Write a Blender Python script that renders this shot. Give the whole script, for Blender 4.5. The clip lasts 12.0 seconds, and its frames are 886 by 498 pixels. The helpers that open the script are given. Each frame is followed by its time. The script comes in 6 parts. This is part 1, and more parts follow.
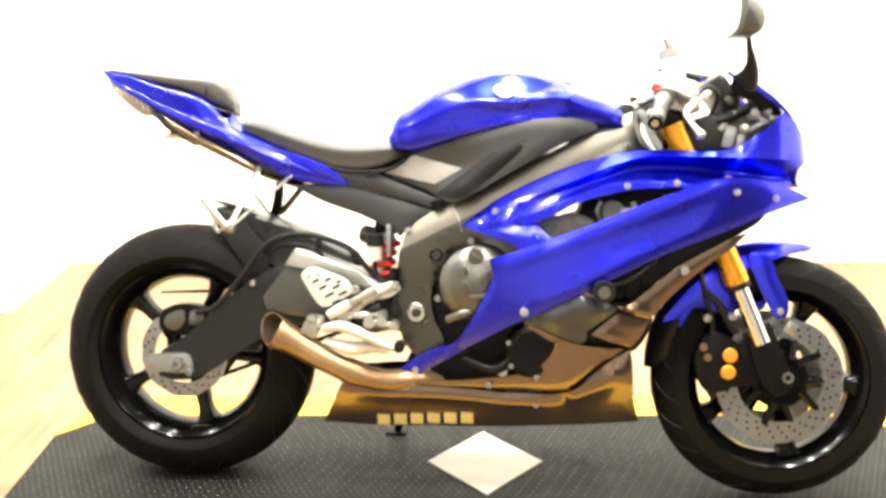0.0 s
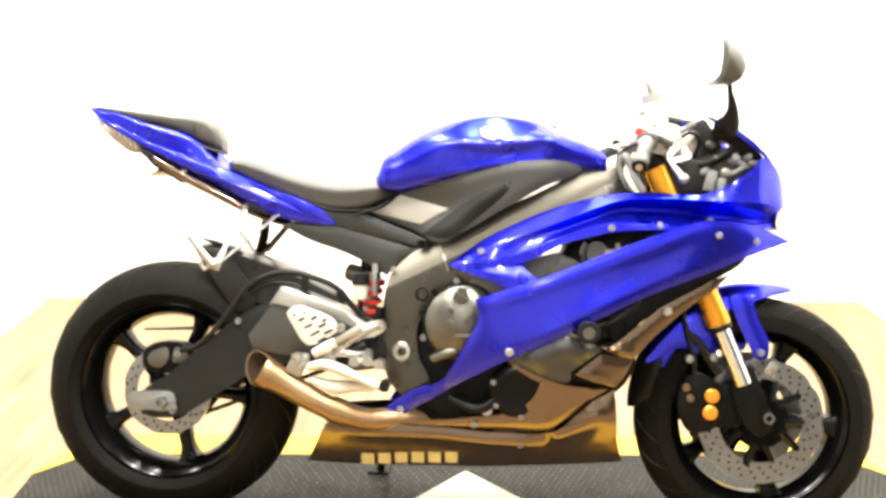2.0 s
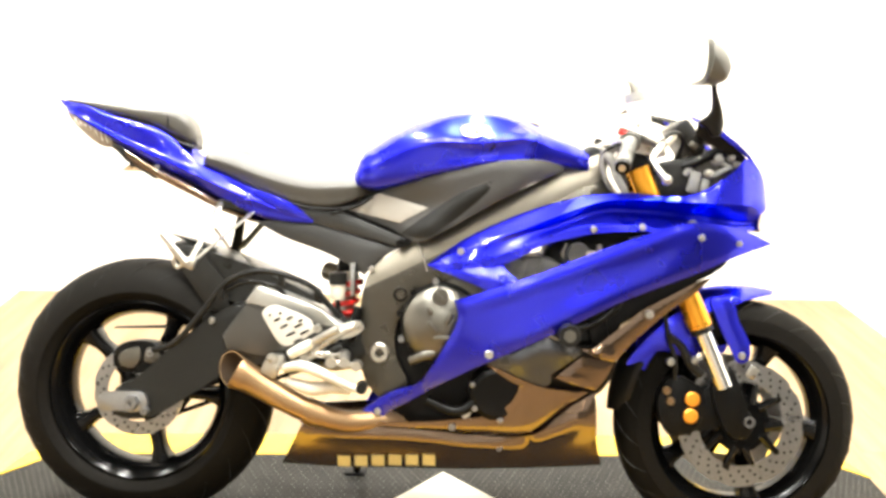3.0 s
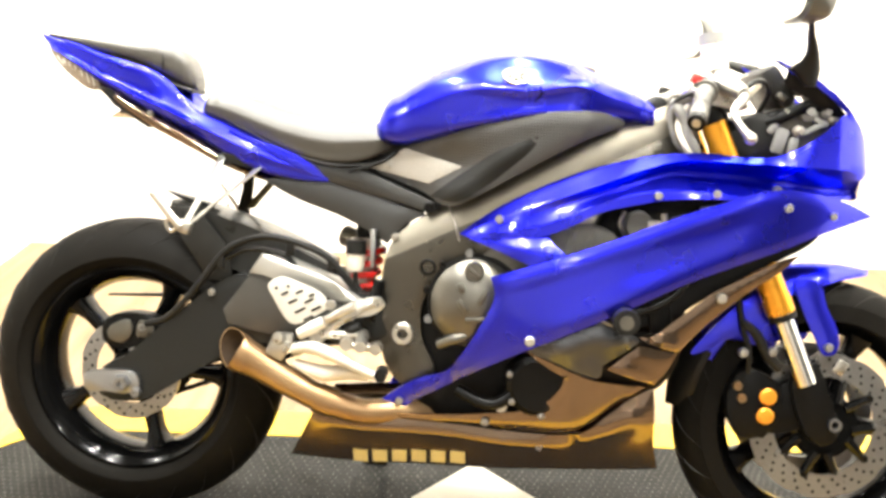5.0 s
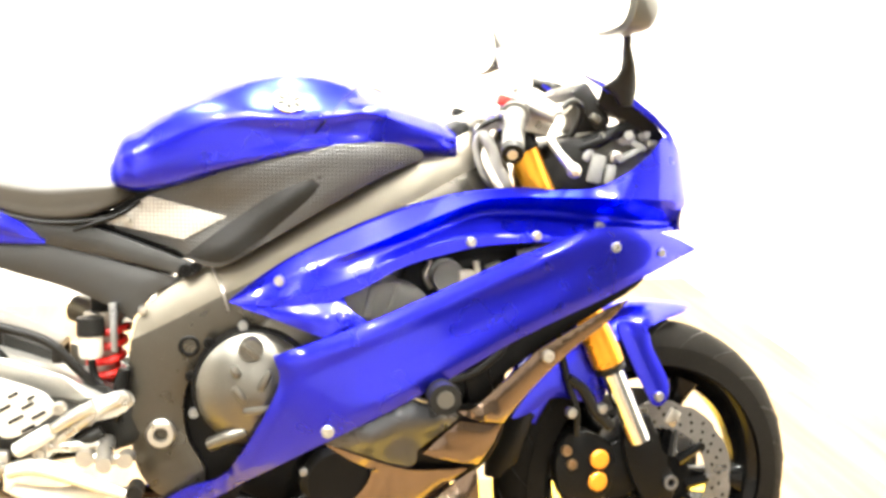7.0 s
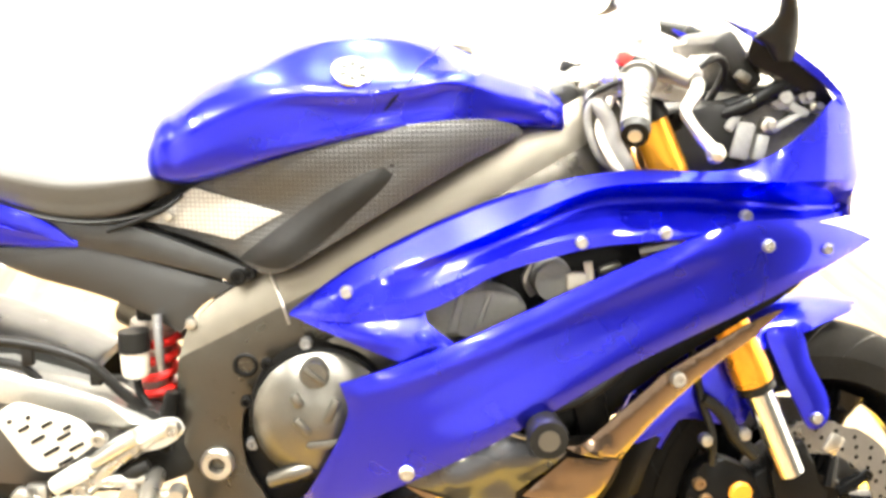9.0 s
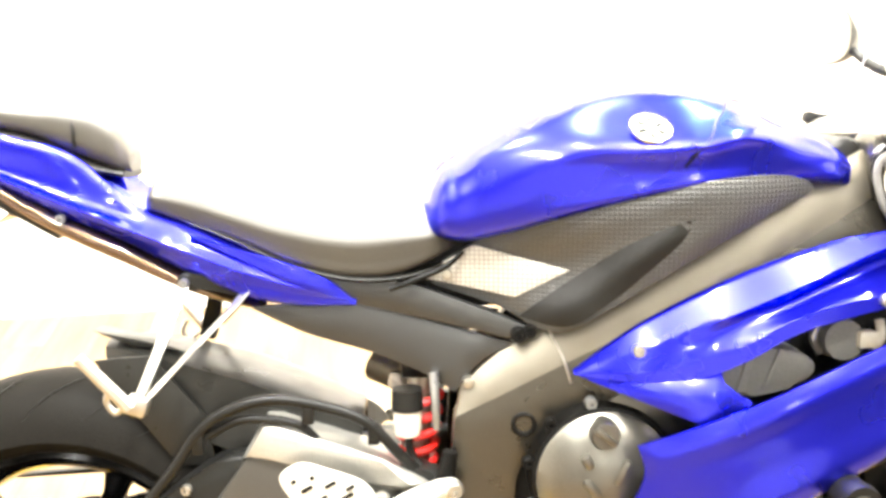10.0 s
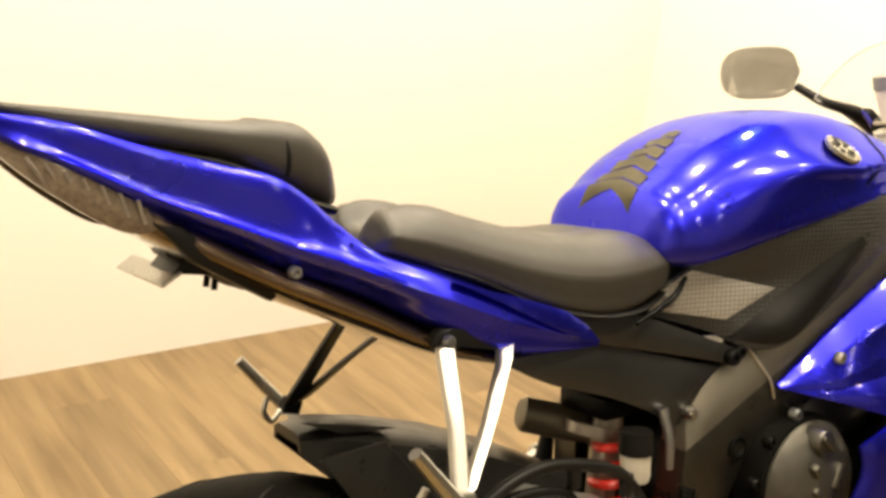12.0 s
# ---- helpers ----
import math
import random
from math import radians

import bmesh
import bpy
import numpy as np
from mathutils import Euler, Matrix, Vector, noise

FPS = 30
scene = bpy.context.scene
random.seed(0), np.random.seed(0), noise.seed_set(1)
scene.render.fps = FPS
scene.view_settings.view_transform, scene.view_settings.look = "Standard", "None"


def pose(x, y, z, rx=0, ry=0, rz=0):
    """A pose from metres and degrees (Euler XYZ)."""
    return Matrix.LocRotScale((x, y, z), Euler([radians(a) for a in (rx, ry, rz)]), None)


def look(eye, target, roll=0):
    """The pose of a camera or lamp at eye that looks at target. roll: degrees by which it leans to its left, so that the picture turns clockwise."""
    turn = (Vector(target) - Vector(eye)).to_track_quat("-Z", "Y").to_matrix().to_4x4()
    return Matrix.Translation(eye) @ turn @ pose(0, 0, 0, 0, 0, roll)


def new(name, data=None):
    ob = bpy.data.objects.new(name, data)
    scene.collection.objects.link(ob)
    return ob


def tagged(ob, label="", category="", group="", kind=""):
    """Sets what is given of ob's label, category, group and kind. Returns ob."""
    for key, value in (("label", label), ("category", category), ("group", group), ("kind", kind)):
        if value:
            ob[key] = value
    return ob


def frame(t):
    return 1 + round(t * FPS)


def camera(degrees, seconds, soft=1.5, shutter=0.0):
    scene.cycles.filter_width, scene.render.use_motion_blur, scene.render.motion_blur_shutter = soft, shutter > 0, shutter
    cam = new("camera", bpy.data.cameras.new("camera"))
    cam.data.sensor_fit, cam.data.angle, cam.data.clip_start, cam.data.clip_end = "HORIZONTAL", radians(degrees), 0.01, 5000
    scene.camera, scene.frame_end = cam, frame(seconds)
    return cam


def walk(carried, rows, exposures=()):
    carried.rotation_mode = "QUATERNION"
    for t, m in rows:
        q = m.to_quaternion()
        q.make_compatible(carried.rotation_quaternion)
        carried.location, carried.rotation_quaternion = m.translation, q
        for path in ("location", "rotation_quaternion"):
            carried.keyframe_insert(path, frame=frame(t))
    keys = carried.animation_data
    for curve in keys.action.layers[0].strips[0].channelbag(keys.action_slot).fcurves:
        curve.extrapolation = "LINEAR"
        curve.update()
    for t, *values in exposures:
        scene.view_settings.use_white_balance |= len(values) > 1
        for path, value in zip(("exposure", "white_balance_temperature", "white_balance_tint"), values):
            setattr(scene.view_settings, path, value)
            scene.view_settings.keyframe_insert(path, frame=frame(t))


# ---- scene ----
from mathutils import geometry

cam = camera(51.2, 12.0, soft=3.3)
PATH = [
    (0, (0.615, -1.996, 1.276), (0.602, -0.088, 0.678), -0.2),
    (0.5, (0.615, -1.997, 1.279), (0.6, -0.087, 0.685), -0.2),
    (1, (0.606, -1.994, 1.283), (0.603, -0.084, 0.688), -0.1),
    (1.5, (0.6, -1.999, 1.284), (0.617, -0.082, 0.714), 0.3),
    (2, (0.592, -2.009, 1.292), (0.63, -0.08, 0.766), 0.7),
    (2.5, (0.586, -2.006, 1.302), (0.655, -0.08, 0.768), 1.4),
    (2.7, (0.585, -1.997, 1.304), (0.672, -0.076, 0.757), 1.5),
    (4.3, (0.618, -1.729, 1.284), (0.673, 0.197, 0.749), 2.7),
    (4.5, (0.623, -1.702, 1.272), (0.643, 0.218, 0.713), 2.3),
    (5, (0.61, -1.654, 1.251), (0.614, 0.236, 0.597), 1.9),
    (5.5, (0.579, -1.563, 1.242), (0.758, 0.301, 0.541), 2.3),
    (6, (0.526, -1.458, 1.265), (0.893, 0.371, 0.545), 2.1),
    (6.5, (0.503, -1.389, 1.246), (0.997, 0.415, 0.537), 2.2),
    (7, (0.593, -1.295, 1.222), (1.117, 0.535, 0.607), 3.3),
    (7.2, (0.654, -1.236, 1.219), (1.1, 0.607, 0.582), 1.8),
    (8.8, (0.761, -1.018, 1.227), (0.993, 0.791, 0.407), -0.8),
    (9, (0.689, -1.007, 1.24), (0.956, 0.81, 0.447), 0.2),
    (9.5, (0.466, -0.959, 1.288), (0.818, 0.868, 0.554), -0.8),
    (10, (0.37, -0.94, 1.262), (0.57, 0.914, 0.54), -0.8),
    (10.5, (0.211, -0.851, 1.213), (0.562, 0.985, 0.502), 1.8),
    (11, (-0.016, -0.675, 1.189), (0.547, 1.103, 0.466), 0.5),
    (11.5, (-0.212, -0.565, 1.182), (0.611, 1.146, 0.555), 8.1),
    (12, (-0.426, -0.477, 1.169), (0.799, 0.987, 0.572), 6.6),
]
EXPOSURES = [(0.0, 0.75, 5500, 10), (5.0, 0.75, 5500, 10), (6.0, 0.9, 5500, 10), (6.5, 1.3, 5500, 10), (7.0, 1.4, 5500, 10), (8.8, 1.45, 5500, 10), (9.5, 1.6, 5500, 10), (10.0, 1.5, 5500, 10), (10.5, 0.9, 5850, 10), (11.0, 0.4, 6500, 10), (11.5, 0.0, 6550, 10), (12.0, -0.85, 6750, 10)]
walk(cam, [(t, look(eye, target, roll)) for t, eye, target, roll in PATH], EXPOSURES)

# ---- light: unseen ceiling downlights of a showroom, warm white ----
world = bpy.data.worlds.new("showroom_air")
world.use_nodes = True
world.node_tree.nodes["Background"].inputs[0].default_value = (1.0, 0.93, 0.8, 1)
world.node_tree.nodes["Background"].inputs[1].default_value = 0.02
scene.world = world
CEILING = 3.0
LAMP_COLOUR = (1.0, 0.88, 0.68)
# rows at y -1.7 and -3.6 and the x -2.5 lamp are added fill
LAMPS = [(-0.4, 1.2, 75), (0.75, 1.2, 75), (1.9, 1.2, 75), (-0.6, 0.15, 24), (0.2, 0.15, 24), (1.0, 0.15, 24), (1.8, 0.15, 24), (-0.6, -0.55, 36), (0.2, -0.55, 36), (1.0, -0.55, 36), (1.8, -0.55, 36), (-0.9, -1.7, 13), (0.4, -1.7, 13), (1.7, -1.7, 13), (-1.6, -3.6, 16), (0.4, -3.6, 16), (2.0, -3.6, 16), (-2.5, 0.2, 48)]


# ---- materials ----
def paint(name, colour, rough=0.5, metal=0.0, coat=0.0, stain=0.12, stain_size=6.0, grain=0.06, grain_size=180.0,
          bump=0.05, bump_size=300.0, second=None, cells=0.0, gleam=0.5, tint=(1, 1, 1), sheen=0.0, wear=0.06, coat_rough=0.04):
    m = bpy.data.materials.new(name)
    m.use_nodes = True
    nt = m.node_tree
    b = nt.nodes["Principled BSDF"]
    where = nt.nodes.new("ShaderNodeTexCoord")

    def cloud(size, detail):
        n = nt.nodes.new("ShaderNodeTexNoise")
        n.inputs["Scale"].default_value, n.inputs["Detail"].default_value = size, detail
        nt.links.new(where.outputs["Object"], n.inputs["Vector"])
        return n.outputs["Fac"]

    def span(src, low, high):
        r = nt.nodes.new("ShaderNodeMapRange")
        r.inputs["From Min"].default_value, r.inputs["From Max"].default_value = 0.3, 0.7
        r.inputs["To Min"].default_value, r.inputs["To Max"].default_value = low, high
        nt.links.new(src, r.inputs["Value"])
        return r.outputs["Result"]

    def blend(kind, fac, a, c):
        n = nt.nodes.new("ShaderNodeMix")
        n.data_type, n.blend_type = "RGBA", kind
        for socket, value in ((n.inputs[0], fac), (n.inputs[6], a), (n.inputs[7], c)):
            if isinstance(value, bpy.types.NodeSocket):
                nt.links.new(value, socket)
            elif isinstance(value, (tuple, list)):
                socket.default_value = (*value[:3], 1)
            else:
                socket.default_value = value
        return n.outputs[2]

    other = second or tuple(c * (1 - stain) for c in colour)
    tone = blend("MIX", span(cloud(stain_size, 4), 0, 1), colour, other)
    fine = cloud(grain_size, 3)
    tone = blend("MIX", span(fine, 0, 1), tone, blend("MULTIPLY", 1.0, tone, (1 - grain * 2,) * 3))
    nt.links.new(tone, b.inputs["Base Color"])
    nt.links.new(span(cloud(stain_size * 3, 3), max(rough - wear, 0.02), min(rough + wear, 1)), b.inputs["Roughness"])
    b.inputs["Metallic"].default_value = metal
    b.inputs["Coat Weight"].default_value = coat
    b.inputs["Specular IOR Level"].default_value = gleam
    b.inputs["Sheen Weight"].default_value, b.inputs["Sheen Roughness"].default_value = sheen, 0.45
    b.inputs["Specular Tint"].default_value = (*tint, 1)
    b.inputs["Coat Roughness"].default_value = coat_rough
    if bump:
        n = nt.nodes.new("ShaderNodeBump")
        n.inputs["Strength"].default_value, n.inputs["Distance"].default_value = bump, 0.002
        if cells:  # pressed grip pattern of small square studs
            v = nt.nodes.new("ShaderNodeTexVoronoi")
            v.distance = "CHEBYCHEV"
            v.inputs["Scale"].default_value, v.inputs["Randomness"].default_value = cells, 0.0
            flat = nt.nodes.new("ShaderNodeVectorMath")
            flat.operation = "MULTIPLY"
            flat.inputs[1].default_value = (1, 0, 1)
            nt.links.new(where.outputs["Object"], flat.inputs[0])
            nt.links.new(flat.outputs[0], v.inputs["Vector"])
            nt.links.new(v.outputs["Distance"], n.inputs["Height"])
            n.invert = True
            dot = nt.nodes.new("ShaderNodeMapRange")
            dot.inputs["From Min"].default_value, dot.inputs["From Max"].default_value = 0.2, 0.45
            nt.links.new(v.outputs["Distance"], dot.inputs["Value"])
            gap = blend("MULTIPLY", 1.0, tone, (0.6, 0.6, 0.6))
            nt.links.new(blend("MIX", dot.outputs["Result"], tone, gap), b.inputs["Base Color"])
        else:
            nt.links.new(cloud(bump_size, 4), n.inputs["Height"])
        nt.links.new(n.outputs["Normal"], b.inputs["Normal"])
    return m


BLUE = paint("blue_metallic_lacquer", (0.024, 0.0225, 0.63), 0.28, 0.94, 0.6, 0.03, 5, 0.03, 1400, 0.0, gleam=0.5, tint=(0.14, 0.3, 1.0), wear=0.012, coat_rough=0.07)
BRONZE = paint("bronze_lacquer", (0.15, 0.1, 0.062), 0.2, 0.9, 1.0, 0.08, 5, 0.05, 1400, 0.0)
DUCT = paint("grey_duct_plastic", (0.24, 0.235, 0.22), 0.45, 0, 0, 0.15, 9, 0.1, 400, 0.1, 700)
GRAPHITE = paint("graphite_lacquer", (0.035, 0.037, 0.042), 0.3, 0.25, 0.35, 0.08, 5, 0.05, 1400, 0.0, gleam=0.5)
# same casting as FRAME, with the shade on its side put into the colour
SPARSHADE = paint("cast_spar_side_shaded", (0.095, 0.088, 0.073), 0.3, 0.9, 0, 0.1, 8, 0.06, 600, 0.0, gleam=0.2)
HOUSING = paint("grey_lamp_housing", (0.085, 0.08, 0.068), 0.5, 0, 0, 0.25, 30, 0.15, 300, 0.1, 400)
# inside of the pipe, darker and duller than its outside
BORE = paint("dark_brown_pipe_bore", (0.035, 0.021, 0.01), 0.7, 0, 0, 0.3, 30, 0.2, 300, 0.0, gleam=0.1)
HUGGER = paint("satin_dark_hugger", (0.012, 0.0118, 0.0105), 0.32, 0, 0.05, 0.1, 9, 0.05, 400, 0.0, gleam=0.3)
OLIVE = paint("hard_anodised_shock_reservoir", (0.2, 0.175, 0.12), 0.4, 0.4, 0, 0.15, 9, 0.1, 300, 0.0)
PALE = paint("pale_cast_alloy", (0.7, 0.68, 0.62), 0.38, 0.5, 0, 0.1, 12, 0.06, 500, 0.04, 600)
GRIP = paint("worn_grip_rubber", (0.11, 0.105, 0.092), 0.5, 0, 0, 0.15, 9, 0.15, 300, 0.5, 400)
# spar colour lightened for the light that its upper face catches
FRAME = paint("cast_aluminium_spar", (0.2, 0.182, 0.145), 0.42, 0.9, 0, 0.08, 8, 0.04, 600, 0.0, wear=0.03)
ARM = paint("swingarm_grey", (0.022, 0.022, 0.0205), 0.42, 0.5, 0, 0.15, 8, 0.08, 500, 0.05, 700, gleam=0.25)
DARKWEB = paint("dark_cast_web", (0.1, 0.097, 0.09), 0.42, 0.7, 0, 0.15, 8, 0.08, 500, 0.05, 700)
WEB = paint("cast_swingarm_web", (0.47, 0.46, 0.42), 0.4, 0.8, 0, 0.12, 8, 0.08, 500, 0.05, 700)
PLASTIC = paint("black_plastic", (0.008, 0.0075, 0.0065), 0.42, 0, 0, 0.2, 9, 0.1, 400, 0.1, 900, gleam=0.22)
SHELL = paint("satin_taupe_housing", (0.075, 0.072, 0.062), 0.34, 0, 0.15, 0.1, 9, 0.06, 400, 0.0, gleam=0.45)
MATT = paint("grey_black_moulding", (0.0125, 0.0127, 0.0118), 0.36, 0, 0, 0.1, 9, 0.06, 400, 0.04, 900, gleam=0.75, wear=0.03)
GRAIN = paint("grained_black_plastic", (0.017, 0.0165, 0.015), 0.42, 0, 0, 0.15, 9, 0.15, 300, 0.8, 260, cells=165.0, gleam=0.9)
GREYPAD = paint("grey_knee_pad", (0.62, 0.6, 0.55), 0.36, 0.45, 0, 0.15, 10, 0.1, 300, 0.6, 300, cells=165.0)
VINYL = paint("black_seat_vinyl", (0.042, 0.0375, 0.0285), 0.42, 0, 0, 0.2, 7, 0.12, 500, 0.2, 600, gleam=0.5)
RUBBER = paint("tyre_rubber", (0.008, 0.007, 0.0055), 0.6, 0, 0, 0.25, 6, 0.2, 250, 0.3, 300, gleam=0.07)
GLOSS = paint("gloss_black_wheel", (0.0025, 0.0025, 0.0025), 0.18, 0, 0.12, 0.1, 8, 0.1, 300, 0.0, gleam=0.12)
ENGINE = paint("engine_black", (0.003, 0.0028, 0.0025), 0.42, 0.0, 0, 0.3, 12, 0.2, 300, 0.1, 300, gleam=0.15)
COVER = paint("engine_cover_silver", (0.15, 0.142, 0.122), 0.34, 0.9, 0, 0.12, 10, 0.08, 500, 0.04, 500)
ALLOY = paint("brushed_alloy", (0.5, 0.48, 0.43), 0.32, 0.95, 0, 0.1, 12, 0.06, 500, 0.04, 600)
STEEL = paint("disc_steel", (0.36, 0.36, 0.36), 0.32, 0.92, 0, 0.15, 12, 0.15, 500, 0.06, 400)
CHROME = paint("polished_steel", (0.8, 0.8, 0.78), 0.1, 1.0, 0, 0.06, 12, 0.05, 400, 0.0)
GOLD = paint("gold_anodised", (0.85, 0.4, 0.02), 0.32, 0.75, 0, 0.1, 10, 0.06, 400, 0.03, 500)
ORANGE = paint("gold_piston_cap", (0.8, 0.32, 0.015), 0.35, 0.5, 0, 0.1, 30, 0.06, 400, 0.0)
COPPER = paint("heat_tinted_steel", (0.36, 0.245, 0.125), 0.38, 0.9, 0, 0.1, 7, 0.06, 300, 0.02, 500, second=(0.25, 0.155, 0.075))
RED = paint("red_spring", (0.72, 0.02, 0.012), 0.35, 0, 0.4, 0.1, 20, 0.05, 300, 0.0)
MILK = paint("milky_plastic", (0.72, 0.66, 0.55), 0.35, 0, 0, 0.1, 20, 0.05, 300, 0.0)
LENS = paint("clear_lamp_lens", (0.24, 0.185, 0.13), 0.2, 0.1, 0.3, 0.2, 60, 0.2, 200, 0.15, 120)
HEADLENS = paint("pale_headlight_lens", (0.62, 0.5, 0.42), 0.12, 0.0, 0.8, 0.15, 60, 0.1, 200, 0.1, 120)
PADGOLD = paint("dull_gold_pad", (0.17, 0.145, 0.075), 0.35, 0.5, 0.3, 0.3, 40, 0.15, 300, 0.0)
SILVERBADGE = paint("badge_silver", (0.36, 0.34, 0.28), 0.25, 0.8, 0, 0.1, 30, 0.05, 300, 0.0)
LETTER = paint("pale_lettering", (0.62, 0.52, 0.22), 0.4, 0.1, 0, 0.1, 30, 0.05, 300, 0.0)
WALL = paint("white_wall_paint", (0.83, 0.8, 0.74), 0.55, 0, 0, 0.03, 1.3, 0.02, 300, 0.06, 260)
# tone of an unseen wall, dark only to deepen reflections on the bike
DARKWALL = paint("dark_unseen_wall", (0.07, 0.068, 0.064), 0.7, 0, 0, 0.05, 1.3, 0.03, 300, 0.06, 260)
GREYWALL = paint("grey_wall_paint", (0.58, 0.56, 0.52), 0.7, 0, 0, 0.05, 1.3, 0.03, 300, 0.06, 260)
# tone of the unseen ceiling, kept dark against fill; lamp frames share it
CEIL = paint("dark_unseen_ceiling", (0.12, 0.115, 0.105), 0.7, 0, 0, 0.03, 1.3, 0.02, 300, 0.06, 260)
MATGREY = paint("charcoal_vinyl_tile", (0.0125, 0.0118, 0.0092), 0.55, 0, 0, 0.3, 5, 0.2, 250, 0.15, 400, gleam=0.15)
YELLOW = paint("yellow_vinyl_edge", (0.78, 0.5, 0.02), 0.45, 0, 0, 0.1, 5, 0.06, 250, 0.1, 400)
CREAM = paint("pale_vinyl_tile", (0.55, 0.51, 0.42), 0.45, 0, 0, 0.06, 6, 0.04, 250, 0.1, 400)
SPRINGCUP = paint("shock_body", (0.5, 0.46, 0.4), 0.35, 0.7, 0, 0.1, 20, 0.05, 300, 0.0)


def glass(name, tint):
    m = bpy.data.materials.new(name)
    m.use_nodes = True
    b = m.node_tree.nodes["Principled BSDF"]
    b.inputs["Base Color"].default_value = (*tint, 1)
    b.inputs["Roughness"].default_value = 0.03
    b.inputs["Transmission Weight"].default_value = 1.0
    b.inputs["IOR"].default_value = 1.12
    return m


SCREEN = glass("clear_screen", (0.97, 0.96, 0.93))
MIRROR = paint("mirror_glass", (0.86, 0.85, 0.8), 0.05, 1.0, 0, 0.02, 20, 0.0, 300, 0.0)


def wood():
    m = bpy.data.materials.new("oak_vinyl_plank")
    m.use_nodes = True
    nt = m.node_tree
    b = nt.nodes["Principled BSDF"]
    where = nt.nodes.new("ShaderNodeTexCoord")
    who = nt.nodes.new("ShaderNodeObjectInfo")
    shift = nt.nodes.new("ShaderNodeVectorMath")
    shift.operation = "MULTIPLY_ADD"
    shift.inputs[1].default_value = (16, 1.6, 16)
    nt.links.new(where.outputs["Object"], shift.inputs[0])
    far = nt.nodes.new("ShaderNodeVectorMath")
    far.operation = "SCALE"
    far.inputs[0].default_value = (37, 91, 13)
    nt.links.new(who.outputs["Random"], far.inputs["Scale"])
    nt.links.new(far.outputs[0], shift.inputs[2])
    ring = nt.nodes.new("ShaderNodeTexNoise")
    ring.inputs["Scale"].default_value, ring.inputs["Detail"].default_value = 1.4, 6
    nt.links.new(shift.outputs[0], ring.inputs["Vector"])
    ramp = nt.nodes.new("ShaderNodeValToRGB")
    ramp.color_ramp.elements[0].position, ramp.color_ramp.elements[0].color = 0.3, (0.14, 0.09, 0.04, 1)
    ramp.color_ramp.elements[1].position, ramp.color_ramp.elements[1].color = 0.72, (0.27, 0.187, 0.092, 1)
    nt.links.new(ring.outputs["Fac"], ramp.inputs["Fac"])
    tone = nt.nodes.new("ShaderNodeHueSaturation")
    spread = nt.nodes.new("ShaderNodeMapRange")
    spread.inputs["To Min"].default_value, spread.inputs["To Max"].default_value = 0.84, 1.1
    nt.links.new(who.outputs["Random"], spread.inputs["Value"])
    nt.links.new(spread.outputs["Result"], tone.inputs["Value"])
    nt.links.new(ramp.outputs["Color"], tone.inputs["Color"])
    nt.links.new(tone.outputs["Color"], b.inputs["Base Color"])
    b.inputs["Roughness"].default_value = 0.42
    bump = nt.nodes.new("ShaderNodeBump")
    bump.inputs["Strength"].default_value, bump.inputs["Distance"].default_value = 0.12, 0.001
    nt.links.new(ring.outputs["Fac"], bump.inputs["Height"])
    nt.links.new(bump.outputs["Normal"], b.inputs["Normal"])
    return m


WOOD = wood()


def glow(name, colour, strength):
    m = bpy.data.materials.new(name)
    m.use_nodes = True
    b = m.node_tree.nodes["Principled BSDF"]
    b.inputs["Emission Color"].default_value = (*colour, 1)
    b.inputs["Emission Strength"].default_value = strength
    return m


DIFFUSER = glow("lit_diffuser", LAMP_COLOUR, 8.0)


# ---- shapes ----
def part(name, bm, material, parent=None, label="", sharp=38.0, steer=False, smooth=True):
    """One mesh object out of a bmesh, under a thing or a part."""
    if steer:
        bm.transform(STEER)
    bmesh.ops.recalc_face_normals(bm, faces=bm.faces[:])
    me = bpy.data.meshes.new(name)
    bm.to_mesh(me)
    bm.free()
    me.materials.append(material)
    if smooth:
        me.shade_smooth()
        me.set_sharp_from_angle(angle=radians(sharp))
    ob = new(name, me)
    if parent is not None:
        ob.parent = parent
    if label:
        ob["label"] = label
    return ob


def curve_through(points, closed=False, steps=6):
    """A smooth line through points; a point with a last True stays a corner (2D only)."""
    p = [np.array(q[:2] if len(q) == 3 and q[2] is True else q, float) for q in points]
    corner = [len(q) == 3 and q[2] is True for q in points]
    n = len(p)
    out = []
    for i in range(n if closed else n - 1):
        a, b = p[i], p[(i + 1) % n]
        before = p[i - 1] if closed or i > 0 else 2 * a - b
        after = p[(i + 2) % n] if closed or i + 2 < n else 2 * b - a
        ta = (b - a) if corner[i] else (b - before) / 2
        tb = (b - a) if corner[(i + 1) % n] else (after - a) / 2
        size = np.linalg.norm(b - a)
        ta, tb = (t * min(1.0, 1.3 * size / (np.linalg.norm(t) + 1e-9)) for t in (ta, tb))
        for k in range(steps):
            s = k / steps
            out.append((2 * s**3 - 3 * s**2 + 1) * a + (s**3 - 2 * s**2 + s) * ta + (3 * s**2 - 2 * s**3) * b + (s**3 - s**2) * tb)
    if not closed:
        out.append(p[-1])
    return out


